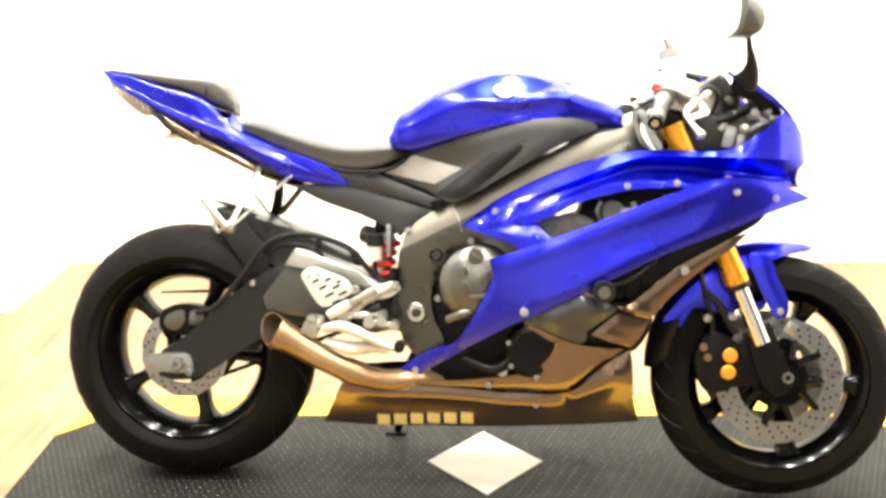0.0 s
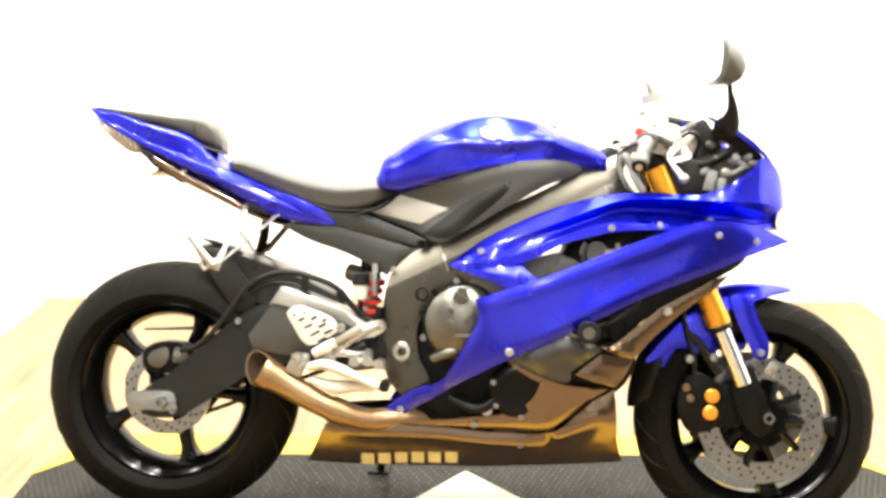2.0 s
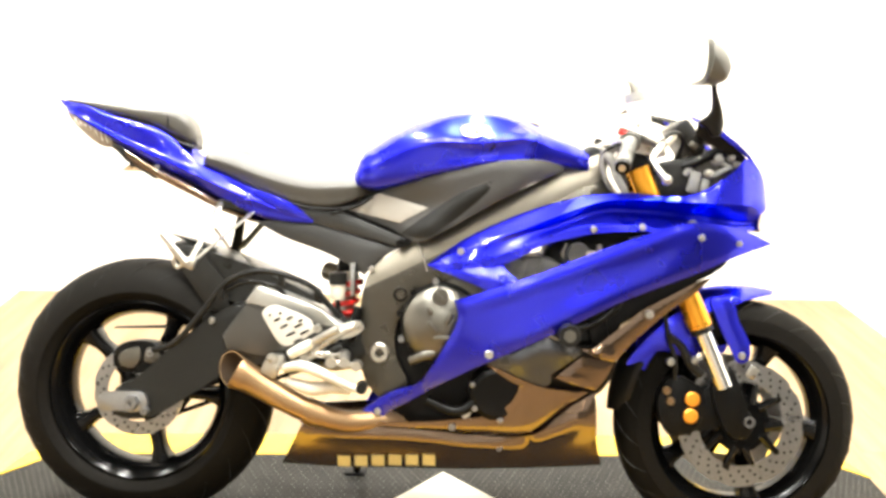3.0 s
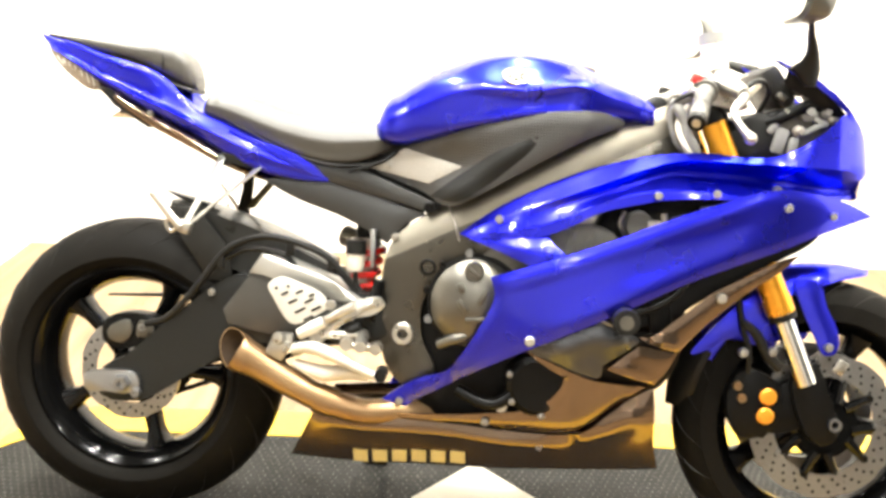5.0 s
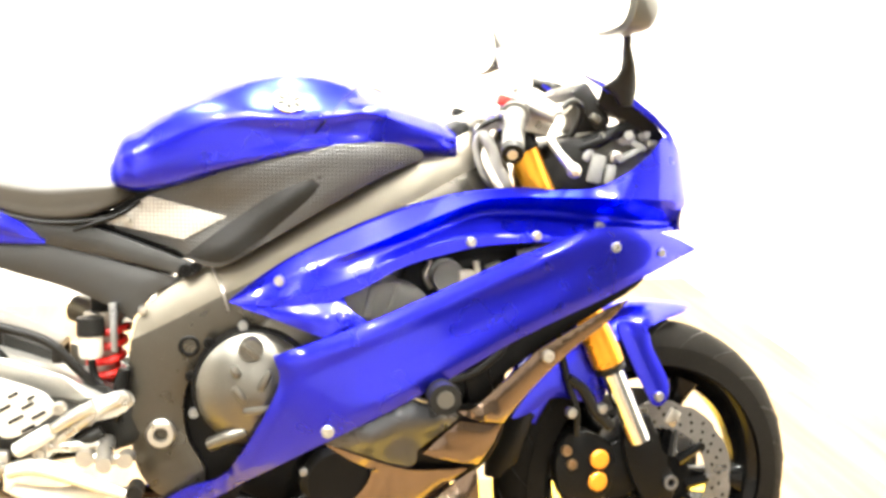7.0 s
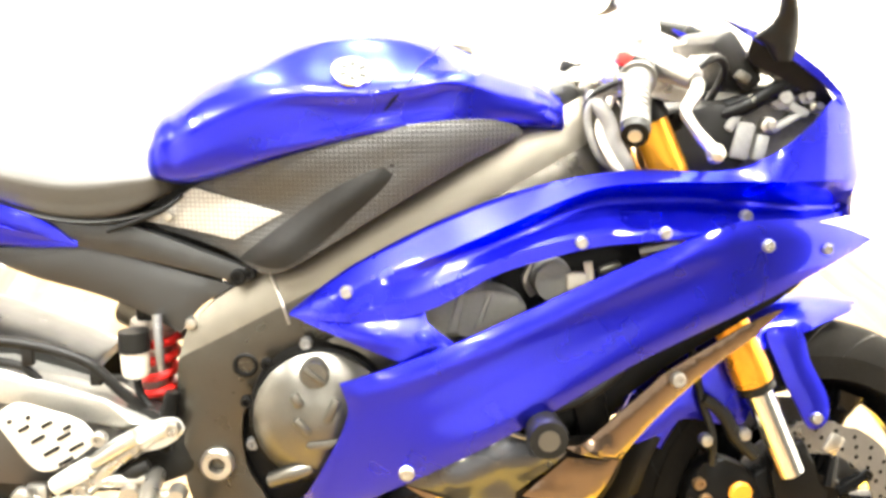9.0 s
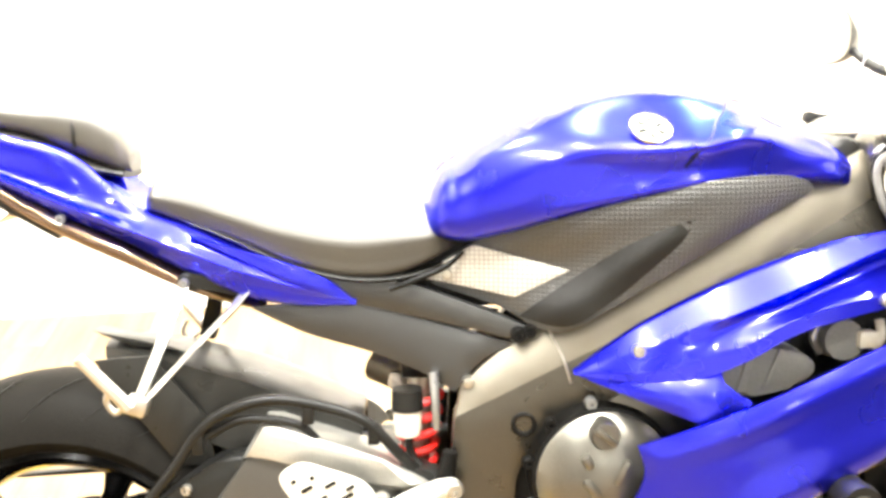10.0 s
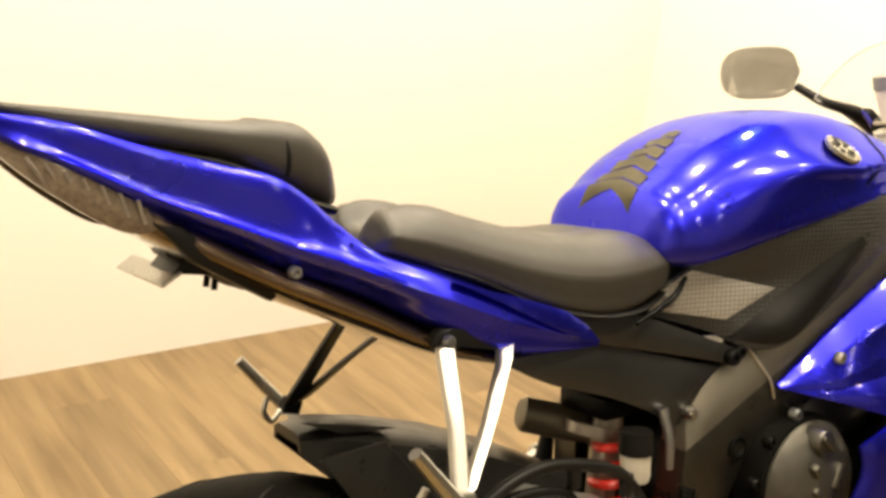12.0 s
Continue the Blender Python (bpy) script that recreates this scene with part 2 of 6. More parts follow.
def skin(*controls):
    """A smooth half-width over the side view, through (along, up, half-width)."""
    c = np.array(controls, float)

    def kernel(r2):
        return 0.5 * r2 * np.log(np.maximum(r2, 1e-12))

    d2 = ((c[:, None, :2] - c[None, :, :2]) ** 2).sum(-1)
    n = len(c)
    a = np.zeros((n + 3, n + 3))
    a[:n, :n] = kernel(d2) + 1e-4 * np.eye(n)
    a[:n, n], a[:n, n + 1 : n + 3] = 1, c[:, :2]
    a[n, :n], a[n + 1 : n + 3, :n] = 1, c[:, :2].T
    k = np.linalg.solve(a, np.r_[c[:, 2], 0, 0, 0])

    def half(q):
        q = np.atleast_2d(np.array(q, float))
        r2 = ((q[:, None, :] - c[None, :, :2]) ** 2).sum(-1)
        return kernel(r2) @ k[:n] + k[n] + q @ k[n + 1 :]

    return half


def gap_to(q, loop):
    a, b = loop, np.roll(loop, -1, axis=0)
    d = b - a
    s = np.clip(((q[:, None] - a) * d).sum(-1) / np.maximum((d * d).sum(-1), 1e-12), 0, 1)
    return np.sqrt((((a + s[..., None] * d) - q[:, None]) ** 2).sum(-1)).min(1)


def inside(q, loop):
    a, b = loop, np.roll(loop, -1, axis=0)
    hit = ((a[:, 1] > q[:, None, 1]) != (b[:, 1] > q[:, None, 1])) & (
        q[:, None, 0] < (b[:, 0] - a[:, 0]) * (q[:, None, 1] - a[:, 1]) / (b[:, 1] - a[:, 1] + 1e-12) + a[:, 0])
    return hit.sum(1) % 2 == 1


def sheet(points, half, side=-1, thick=0.004, roll=0.006, width=0.012, step=0.014, lift=0.0, folds=()):
    """A moulded panel: an outline in the side view, laid at the half-width, its edges rolled inwards."""
    loop = np.array(curve_through(points, True, 5))
    low, high = loop.min(0), loop.max(0)
    gx, gz = np.meshgrid(np.arange(low[0], high[0], step), np.arange(low[1], high[1], step))
    gx = gx + 0.5 * step * (np.arange(gx.shape[0]) % 2)[:, None]
    grid = np.stack([gx.ravel(), gz.ravel()], 1)
    grid = grid[inside(grid, loop)]
    if len(grid):
        grid = grid[gap_to(grid, loop) > 0.45 * step]
    flat = [Vector(q) for q in loop] + [Vector(q) for q in grid]
    n = len(loop)
    got = geometry.delaunay_2d_cdt(flat, [(i, (i + 1) % n) for i in range(n)], [list(range(n))], 1, 1e-6)
    where = np.array([tuple(q) for q in got[0]])
    v = half(where) + lift - roll * np.exp(-((gap_to(where, loop) / width) ** 2))
    for *line, height, wide in folds:
        line = np.array(line)
        far, along = np.full(len(where), 9.0), np.zeros(len(where))
        for i, (a, b) in enumerate(zip(line, line[1:])):
            d = b - a
            s = np.clip((where - a) @ d / (d @ d), 0, 1)
            gap = np.sqrt((((a + s[:, None] * d) - where) ** 2).sum(1))
            along = np.where(gap < far, (i + s) / (len(line) - 1), along)
            far = np.minimum(gap, far)
        rise = np.clip(1 - far / wide, 0, 1)
        v = v + height * rise * rise * (3 - 2 * rise) * np.minimum(1, 6 * np.minimum(along, 1 - along) + 0.1)
    bm = bmesh.new()
    front = [bm.verts.new((q[0], side * d, q[1])) for q, d in zip(where, v)]
    back = [bm.verts.new((q[0], side * (d - thick), q[1])) for q, d in zip(where, v)]
    seen = {}
    for f in got[2]:
        bm.faces.new([front[i] for i in f])
        bm.faces.new([back[i] for i in reversed(f)])
        for i in range(len(f)):
            e = (f[i], f[(i + 1) % len(f)])
            seen[e] = seen.get(e, 0) + 1
    for a, b in seen:
        if (b, a) not in seen:
            bm.faces.new([front[b], front[a], back[a], back[b]])
    return bm


def prism(points, inner, outer, side=-1, bevel=0.003, smooth=True, steps=4):
    """A solid cut from a plate: an outline in the side view between two half-widths."""
    loop = curve_through(points, True, steps) if smooth else [np.array(q[:2], float) for q in points]
    bm = bmesh.new()
    a = [bm.verts.new((q[0], side * outer, q[1])) for q in loop]
    b = [bm.verts.new((q[0], side * inner, q[1])) for q in loop]
    bm.faces.new(a)
    bm.faces.new(b[::-1])
    n = len(loop)
    for i in range(n):
        bm.faces.new([a[i], b[i], b[(i + 1) % n], a[(i + 1) % n]])
    if bevel:
        rim = [e for e in bm.edges if (e.verts[0] in a and e.verts[1] in a) or (e.verts[0] in b and e.verts[1] in b)]
        bmesh.ops.bevel(bm, geom=rim, offset=bevel, segments=2, affect="EDGES", profile=0.5, clamp_overlap=True)
    return bm


def skinned(rings, caps=True):
    bm = bmesh.new()
    rows = [[bm.verts.new(tuple(p)) for p in ring] for ring in rings]
    n = len(rows[0])
    for a, b in zip(rows, rows[1:]):
        for i in range(n):
            bm.faces.new([a[i], a[(i + 1) % n], b[(i + 1) % n], b[i]])
    if caps:
        bm.faces.new(rows[0][::-1])
        bm.faces.new(rows[-1])
    return bm


def eased(table, n):
    """Rows of a table drawn out smoothly over its first column."""
    t = np.array(table, float)
    x = t[:, 0]
    slope = np.gradient(t, x, axis=0)
    at = np.linspace(0, len(x) - 1, n)
    out = []
    for s in at:
        i = min(int(s), len(x) - 2)
        h, f = x[i + 1] - x[i], s - i
        out.append((2 * f**3 - 3 * f**2 + 1) * t[i] + (f**3 - 2 * f**2 + f) * h * slope[i] + (3 * f**2 - 2 * f**3) * t[i + 1] + (f**3 - f**2) * h * slope[i + 1])
    return np.array(out)


def body(stations, n=36, across=0.6, up=0.8, under=0.9, segs=32):
    """A hull along the machine: rows of along, top, widest height, bottom, half-width."""
    rings = []
    for u, top, mid, low, half in eased(stations, n):
        ring = []
        for k in range(segs):
            a = 2 * math.pi * k / segs
            c, s = math.cos(a), math.sin(a)
            v = half * math.copysign(abs(c) ** across, c)
            w = mid + (top - mid) * abs(s) ** up if s >= 0 else mid - (mid - low) * abs(s) ** under
            ring.append((u, v, w))
        rings.append(ring)
    return skinned(rings)


def tube(points, radius, segs=10, steps=6, straight=False):
    line = [np.array(p, float) for p in points] if straight else curve_through([tuple(map(float, p)) for p in points], False, steps)
    line = [Vector(p) for p in line]
    rs = radius if isinstance(radius, (list, tuple)) else [radius] * len(points)
    at = np.linspace(0, len(rs) - 1, len(line))
    rs = [float(q) for q in np.interp(at, range(len(rs)), rs)]
    rings, ref = [], None
    for i, p in enumerate(line):
        d = (line[min(i + 1, len(line) - 1)] - line[max(i - 1, 0)]).normalized()
        if ref is None:
            ref = d.orthogonal().normalized()
        ref = (ref - d * ref.dot(d)).normalized()
        other = d.cross(ref)
        rings.append([p + rs[i] * (math.cos(2 * math.pi * k / segs) * ref + math.sin(2 * math.pi * k / segs) * other) for k in range(segs)])
    return skinned(rings)


def lathe(profile, centre, segs=56, start=0.0, end=360.0, closed=True):
    """A section of (radius, across) turned about an axle through centre."""
    bm = bmesh.new()
    whole = abs(end - start - 360) < 1e-6
    rows = []
    count = segs if whole else segs + 1
    for k in range(count):
        a = radians(start + (end - start) * k / segs)
        rows.append([bm.verts.new((centre[0] + r * math.cos(a), centre[1] + v, centre[2] + r * math.sin(a))) for r, v in profile])
    n = len(profile)
    for k in range(segs):
        a, b = rows[k], rows[(k + 1) % count]
        for i in range(n if closed else n - 1):
            bm.faces.new([a[i], a[(i + 1) % n], b[(i + 1) % n], b[i]])
    if not whole and closed:
        bm.faces.new(rows[0][::-1])
        bm.faces.new(rows[-1])
    return bm


def block(centre, size, bevel=0.003, turn=(0, 0, 0)):
    bm = bmesh.new()
    bmesh.ops.create_cube(bm, size=1.0)
    bm.transform(Matrix.Diagonal((*size, 1)))
    if bevel:
        bmesh.ops.bevel(bm, geom=bm.edges[:], offset=bevel, segments=2, affect="EDGES", profile=0.5, clamp_overlap=True)
    bm.transform(pose(*centre, *turn))
    return bm


def joined(*parts):
    bm = bmesh.new()
    me = bpy.data.meshes.new("tmp")
    for b in parts:
        b.to_mesh(me)
        b.free()
        bm.from_mesh(me)
    bpy.data.meshes.remove(me)
    return bm


def knob(at, r, side=-1, tall=0.006, hollow=True, segs=16):
    """A domed bolt head that faces the side, with a hex recess."""
    y = side
    prof = [(r, -0.004 * y), (r, tall * 0.6 * y), (r * 0.8, tall * y)]
    prof += [(r * 0.42, tall * y), (r * 0.38, tall * 0.4 * y), (0.0005, tall * 0.4 * y)] if hollow else [(0.0005, tall * 1.1 * y)]
    return lathe(prof, at, segs, closed=False)

# ---- the room ----
def slab(name, low, high, material, label, category, kind="structure"):
    bm = block([(a + b) / 2 for a, b in zip(low, high)], [b - a for a, b in zip(low, high)], 0)
    return tagged(part(name, bm, material, smooth=False), label, category, kind=kind)


FLOOR = -0.014
slab("wall_back", (-1.07, 1.92, FLOOR), (2.55, 2.04, CEILING), WALL, "smooth white painted wall behind the motorcycle", "wall")
slab("wall_left", (-3.6, 1.31, FLOOR), (-1.07, 2.04, CEILING), WALL, "white painted wall that ends in an outer corner", "wall")
slab("wall_right", (2.55, -0.7, FLOOR), (2.67, 2.04, CEILING), WALL, "smooth white painted side wall of the photo bay", "wall")
# unseen wall, added dark so the bike's flank reflects less light
slab("wall_right_front", (2.55, -4.6, FLOOR), (2.67, -0.7, CEILING), DARKWALL, "unseen side wall, made dark to deepen reflections", "wall")
slab("wall_far_left", (-3.72, -4.6, FLOOR), (-3.6, 2.04, CEILING), WALL, "plain white painted wall", "wall")
# unseen wall that closes the room; its pale tone fills the near side
slab("wall_front", (-3.72, -4.72, FLOOR), (2.67, -4.6, CEILING), GREYWALL, "unseen front wall, light grey to brighten reflections", "wall")
# ceiling out of view, dark so that little light bounces down
slab("ceiling", (-3.72, -4.72, CEILING), (2.67, 2.04, CEILING + 0.1), CEIL, "unseen ceiling, dark grey to hold back bounced light", "ceiling")
floor = slab("floor", (-3.72, -4.72, FLOOR - 0.1), (2.67, 2.04, FLOOR - 0.008), PLASTIC, "light oak plank floor, slightly glossy", "floor")


def ceiling_light(x, y, watts):
    top = new("ceiling_light")
    top.location = (x, y, CEILING)
    tagged(top, "unseen round lit ceiling downlight with slim frame", "lamp", "ceiling lamps")
    rim = lathe([(0.08, 0.0), (0.1, 0.0), (0.1, -0.02), (0.096, -0.024), (0.08, -0.022)], (0, 0, 0), 32)
    rim.transform(pose(0, 0, 0, 90, 0, 0))
    part("frame", rim, CEIL, top)
    glass_disc = lathe([(0.0005, -0.006), (0.079, -0.006), (0.079, -0.012), (0.0005, -0.012)], (0, 0, 0), 32, closed=False)
    glass_disc.transform(pose(0, 0, 0, 90, 0, 0))
    part("diffuser", glass_disc, DIFFUSER, top, "glowing diffuser", smooth=False)
    lamp = bpy.data.lights.new("lamp_light", "AREA")
    lamp.shape, lamp.size, lamp.energy, lamp.color = "DISK", 0.15, watts, LAMP_COLOUR
    ob = new("lamp_light", lamp)
    ob.location = (x, y, CEILING - 0.03)


for x, y, watts in LAMPS:
    ceiling_light(x, y, watts)

# ---- the mat ----
STUD = paint("worn_stud_tops", (0.05, 0.047, 0.038), 0.5, 0, 0, 0.3, 5, 0.2, 250, 0.1, 400)
mat_top = new("floor_mat")
tagged(mat_top, "charcoal vinyl tile mat with yellow border and a pale diamond", "mat")
MAT_C = (0.71, 0.18)


def flat_piece(name, pts, material, z=0.0, deep=0.012, label=""):
    bm = bmesh.new()
    top = [bm.verts.new((x, y, z)) for x, y in pts]
    low = [bm.verts.new((x, y, z - deep)) for x, y in pts]
    bm.faces.new(top)
    bm.faces.new(low[::-1])
    for i in range(len(pts)):
        j = (i + 1) % len(pts)
        bm.faces.new([top[i], low[i], low[j], top[j]])
    return part(name, bm, material, mat_top, label, smooth=False)


def clip_poly(poly, axis, limit, keep_low):
    out = []
    for a, b in zip(poly, poly[1:] + poly[:1]):
        ia, ib = (a[axis] <= limit) == keep_low, (b[axis] <= limit) == keep_low
        if ia:
            out.append(a)
        if ia != ib:
            s = (limit - a[axis]) / (b[axis] - a[axis])
            out.append(tuple(a[k] + s * (b[k] - a[k]) for k in range(2)))
    return out


HALF = [(1.0, 0.262), (1.12, 0.225), (1.205, 0.14)]
outline = [(MAT_C[0] + x, MAT_C[1] + y) for x, y in HALF[::-1]] + [(MAT_C[0] - x, MAT_C[1] + y) for x, y in HALF]
NEAR = 0.1  # the mat reaches further towards the near side
outline += [(MAT_C[0] - x, MAT_C[1] - y - NEAR) for x, y in HALF[::-1]] + [(MAT_C[0] + x, MAT_C[1] - y - NEAR) for x, y in HALF]
outline = outline[::-1]
xs = [MAT_C[0] + d for d in (-1.3, -0.9, -0.6, -0.3, 0.0, 0.3, 0.6, 0.9, 1.3)]
for x0, x1 in zip(xs, xs[1:]):
    for y0, y1 in ((-0.5, MAT_C[1]), (MAT_C[1], 0.6)):
        piece = clip_poly(outline, 0, x0 + 0.0002, False)
        piece = clip_poly(piece, 0, x1 - 0.0002, True)
        piece = clip_poly(clip_poly(piece, 1, y0 + 0.0002, False), 1, y1 - 0.0002, True)
        flat_piece("tile", piece, MATGREY)
for s in (1, -1):
    inner_edge = [(-1.21, 0.144), (-1.123, 0.229), (-1.0, 0.266), (1.0, 0.266), (1.123, 0.229), (1.21, 0.144)]
    outer_edge = [(-1.212, 0.15), (-1.17, 0.27), (-1.02, 0.388), (1.02, 0.388), (1.17, 0.27), (1.212, 0.15)]
    for i in range(5):
        quad = [inner_edge[i], inner_edge[i + 1], outer_edge[i + 1]] if i == 0 else [inner_edge[i], inner_edge[i + 1], outer_edge[i]] if i == 4 else [inner_edge[i], inner_edge[i + 1], outer_edge[i + 1], outer_edge[i]]
        quad = [(MAT_C[0] + x, MAT_C[1] + s * y - (NEAR if s < 0 else 0)) for x, y in quad]
        flat_piece("border", quad[::-s], YELLOW, 0.0, 0.012, "yellow vinyl border strip")
d = 0.152
flat_piece("diamond", [(MAT_C[0], MAT_C[1] - d * 1.05), (MAT_C[0] + d, MAT_C[1]), (MAT_C[0], MAT_C[1] + d * 1.05), (MAT_C[0] - d, MAT_C[1])], CREAM, 0.004, 0.004, "pale cream diamond")
# raised studs of the tiles, past counting
loop = np.array(outline)
gx, gy = np.meshgrid(np.arange(-0.5, 1.95, 0.017), np.arange(-0.2, 0.46, 0.017))
gx = gx + 0.0085 * (np.arange(gx.shape[0]) % 2)[:, None]
spots = np.stack([gx.ravel(), gy.ravel()], 1)
spots = spots[inside(spots, loop)]
spots = spots[gap_to(spots, loop) > 0.01]
spots = spots[np.abs(spots - MAT_C).sum(1) > 0.168]
data, faces = [], []
for i, (x, y) in enumerate(spots):
    a, b = (0.0062, 0.0026) if (i % 2) else (0.0026, 0.0062)
    k = len(data)
    data += [(x - a, y, 0), (x, y - b, 0), (x + a, y, 0), (x, y + b, 0), (x, y, 0.0016)]
    faces += [(k, k + 1, k + 4), (k + 1, k + 2, k + 4), (k + 2, k + 3, k + 4), (k + 3, k, k + 4)]
me = bpy.data.meshes.new("studs")
me.from_pydata(data, [], faces)
me.materials.append(STUD)
studs = new("studs", me)
studs.parent = mat_top
tagged(studs, "raised studs of the vinyl tiles", kind="stuff")

# ---- the motorcycle, in its own axes: along, to its left, up; it leans on its side stand ----
bike = new("motorcycle")
tagged(bike, "blue, black and bronze sport motorcycle leaning on its side stand", "motorcycle")
bike.matrix_world = pose(-0.04, 0.146, 0.0, 0, 0, -5.0) @ pose(0, 0, 0, -12.5, 0, 0)
RAKE = radians(24.0)
STEER = Matrix.Translation((1.15, 0, 0.88)) @ Matrix.Rotation(radians(4.0), 4, Vector((-math.sin(RAKE), 0, math.cos(RAKE)))) @ Matrix.Translation((-1.15, 0, -0.88))
REAR, FRONT = (-0.016, 0.0, 0.322), (1.4475, 0.0, 0.304)


def wheel(name, at, r, half, disc_sides, steer, label):
    hub = part(name, lathe([(0.016, -half * 0.9), (0.04, -half * 0.9), (0.045, -half * 0.5), (0.036, 0), (0.045, half * 0.5), (0.04, half * 0.9), (0.016, half * 0.9)], at, 32), GLOSS, bike, label, steer=steer)
    bead = 0.221
    arc = [(r - 0.075 * (1 - math.cos(a)) - 0.022 * (abs(math.sin(a)) ** 4), half * math.sin(a)) for a in np.linspace(-1.35, 1.35, 19)]
    tyre = [(bead + 0.002, -half * 0.72), (bead + 0.012, -half * 0.84), (bead + 0.03, -half * 0.93)] + arc + [(bead + 0.03, half * 0.93), (bead + 0.012, half * 0.84), (bead + 0.002, half * 0.72)]
    rubber = part("tyre", lathe(tyre, at, 96), RUBBER, hub, "worn black rubber tyre", steer=steer, sharp=60)
    # slanting tread cuts, slightly proud dark grooves edges
    cuts = []
    for k in range(22):
        for s in (-1, 1):
            line = []
            for j in range(7):
                f = j / 6
                a = radians(360 * (k + (0.5 if s > 0 else 0)) / 22 + 15 * f)
                b = s * (0.25 + 0.78 * f)
                rad = r - 0.075 * (1 - math.cos(b)) - 0.022 * (abs(math.sin(b)) ** 4) + 0.0002
                line.append((at[0] + rad * math.cos(a), half * math.sin(b), at[2] + rad * math.sin(a)))
            cuts.append(tube(line, [0.0004, 0.0016, 0.0019, 0.0016, 0.0012, 0.0008, 0.0004], 4, 1, True))
    part("tread_groove", joined(*cuts), PLASTIC, rubber, steer=steer)
    hw = half * 0.74
    rim = [(bead + 0.004, -hw), (bead - 0.004, -hw - 0.003), (bead - 0.012, -hw + 0.004), (bead - 0.024, -hw + 0.02), (bead - 0.034, -hw * 0.3), (bead - 0.034, hw * 0.3), (bead - 0.024, hw - 0.02), (bead - 0.012, hw - 0.004), (bead - 0.004, hw + 0.003), (bead + 0.004, hw), (bead - 0.006, hw - 0.012), (bead - 0.018, hw * 0.4), (bead - 0.018, -hw * 0.4), (bead - 0.006, -hw + 0.012)]
    part("rim", lathe(rim, at, 80), GLOSS, hub, "gloss black cast rim", steer=steer)
    for k in range(5):
        a = 139 + 72 * k
        m = Matrix.Translation(at) @ Matrix.Rotation(-radians(a), 4, "Y")
        rings = []
        for x, w, t, v in ((0.034, 0.03, 0.034, 0), (0.06, 0.024, 0.03, 0), (0.11, 0.0165, 0.024, 0), (0.155, 0.016, 0.024, 0), (0.18, 0.022, 0.03, 0), (0.195, 0.034, 0.034, 0)):
            rings.append([m @ Vector((x, t * math.copysign(abs(math.cos(q)) ** 0.5, math.cos(q)), w * math.copysign(abs(math.sin(q)) ** 0.5, math.sin(q)))) for q in np.linspace(0, 2 * math.pi, 16, endpoint=False)])
        part("spoke", skinned(rings), GLOSS, hub, steer=steer)
    return hub


def disc(parent, at, v, r, inner, steer, petals, holes, name="brake_disc"):
    bm = bmesh.new()
    n = petals * 12
    wave = [r * (1 - 0.022 * (math.cos(petals * 2 * math.pi * k / n) > 0.55)) for k in range(n)]
    rows = []
    for y in (v - 0.0025, v + 0.0025):
        rows.append([bm.verts.new((at[0] + wave[k] * math.cos(2 * math.pi * k / n), y, at[2] + wave[k] * math.sin(2 * math.pi * k / n))) for k in range(n)])
        rows.append([bm.verts.new((at[0] + inner * math.cos(2 * math.pi * k / n), y, at[2] + inner * math.sin(2 * math.pi * k / n))) for k in range(n)])
    for k in range(n):
        j = (k + 1) % n
        bm.faces.new([rows[0][k], rows[0][j], rows[1][j], rows[1][k]])
        bm.faces.new([rows[2][k], rows[3][k], rows[3][j], rows[2][j]])
        bm.faces.new([rows[0][k], rows[2][k], rows[2][j], rows[0][j]])
        bm.faces.new([rows[1][k], rows[1][j], rows[3][j], rows[3][k]])
    plate = part(name, bm, STEEL, parent, "drilled steel brake disc", steer=steer, sharp=30)
    side = -1 if v < 0 else 1
    dots = []
    for k in range(holes):
        a = 2 * math.pi * k / holes
        rr = inner + (r - inner) * (0.25, 0.5, 0.75)[k % 3]
        dots.append(lathe([(0.0001, side * 0.0029), (0.0034, side * 0.0029), (0.0034, side * 0.002)], (at[0] + rr * math.cos(a), v, at[2] + rr * math.sin(a)), 8, closed=False))
    part("disc_hole", joined(*dots), ENGINE, plate, steer=steer)
    return plate


rear = wheel("rear_wheel", REAR, 0.324, 0.09, (-1,), False, "gloss black five-spoke rear wheel")
disc(rear, REAR, -0.062, 0.112, 0.078, False, 6, 48)
front = wheel("front_wheel", FRONT, 0.296, 0.061, (-1, 1), True, "gloss black five-spoke front wheel")
for s in (-1, 1):
    plate = disc(front, FRONT, s * 0.06, 0.152, 0.102, True, 10, 80)
    part("disc_carrier", lathe([(0.03, s * 0.054), (0.068, s * 0.054), (0.07, s * 0.058), (0.068, s * 0.064), (0.03, s * 0.064)], FRONT, 40), GLOSS, plate, steer=True)
    for k in range(10):
        a = 2 * math.pi * k / 10
        b = a + (0.14 if k % 2 else -0.14)
        part("carrier_arm", tube([(FRONT[0] + 0.056 * math.cos(b), s * 0.06, FRONT[2] + 0.056 * math.sin(b)), (FRONT[0] + 0.104 * math.cos(a), s * 0.06, FRONT[2] + 0.104 * math.sin(a))], [0.012, 0.0085], 8, 1, True), GLOSS, plate, steer=True)
        part("disc_bobbin", lathe([(0.0005, s * 0.067), (0.0085, s * 0.067), (0.0085, s * 0.053)], (FRONT[0] + 0.106 * math.cos(a), 0, FRONT[2] + 0.106 * math.sin(a)), 12, closed=False), ENGINE if k % 2 else STEEL, plate, steer=True)
part("sprocket", lathe([(0.05, 0.072), (0.1, 0.072), (0.1, 0.078), (0.05, 0.078)], REAR, 48), ENGINE, rear)

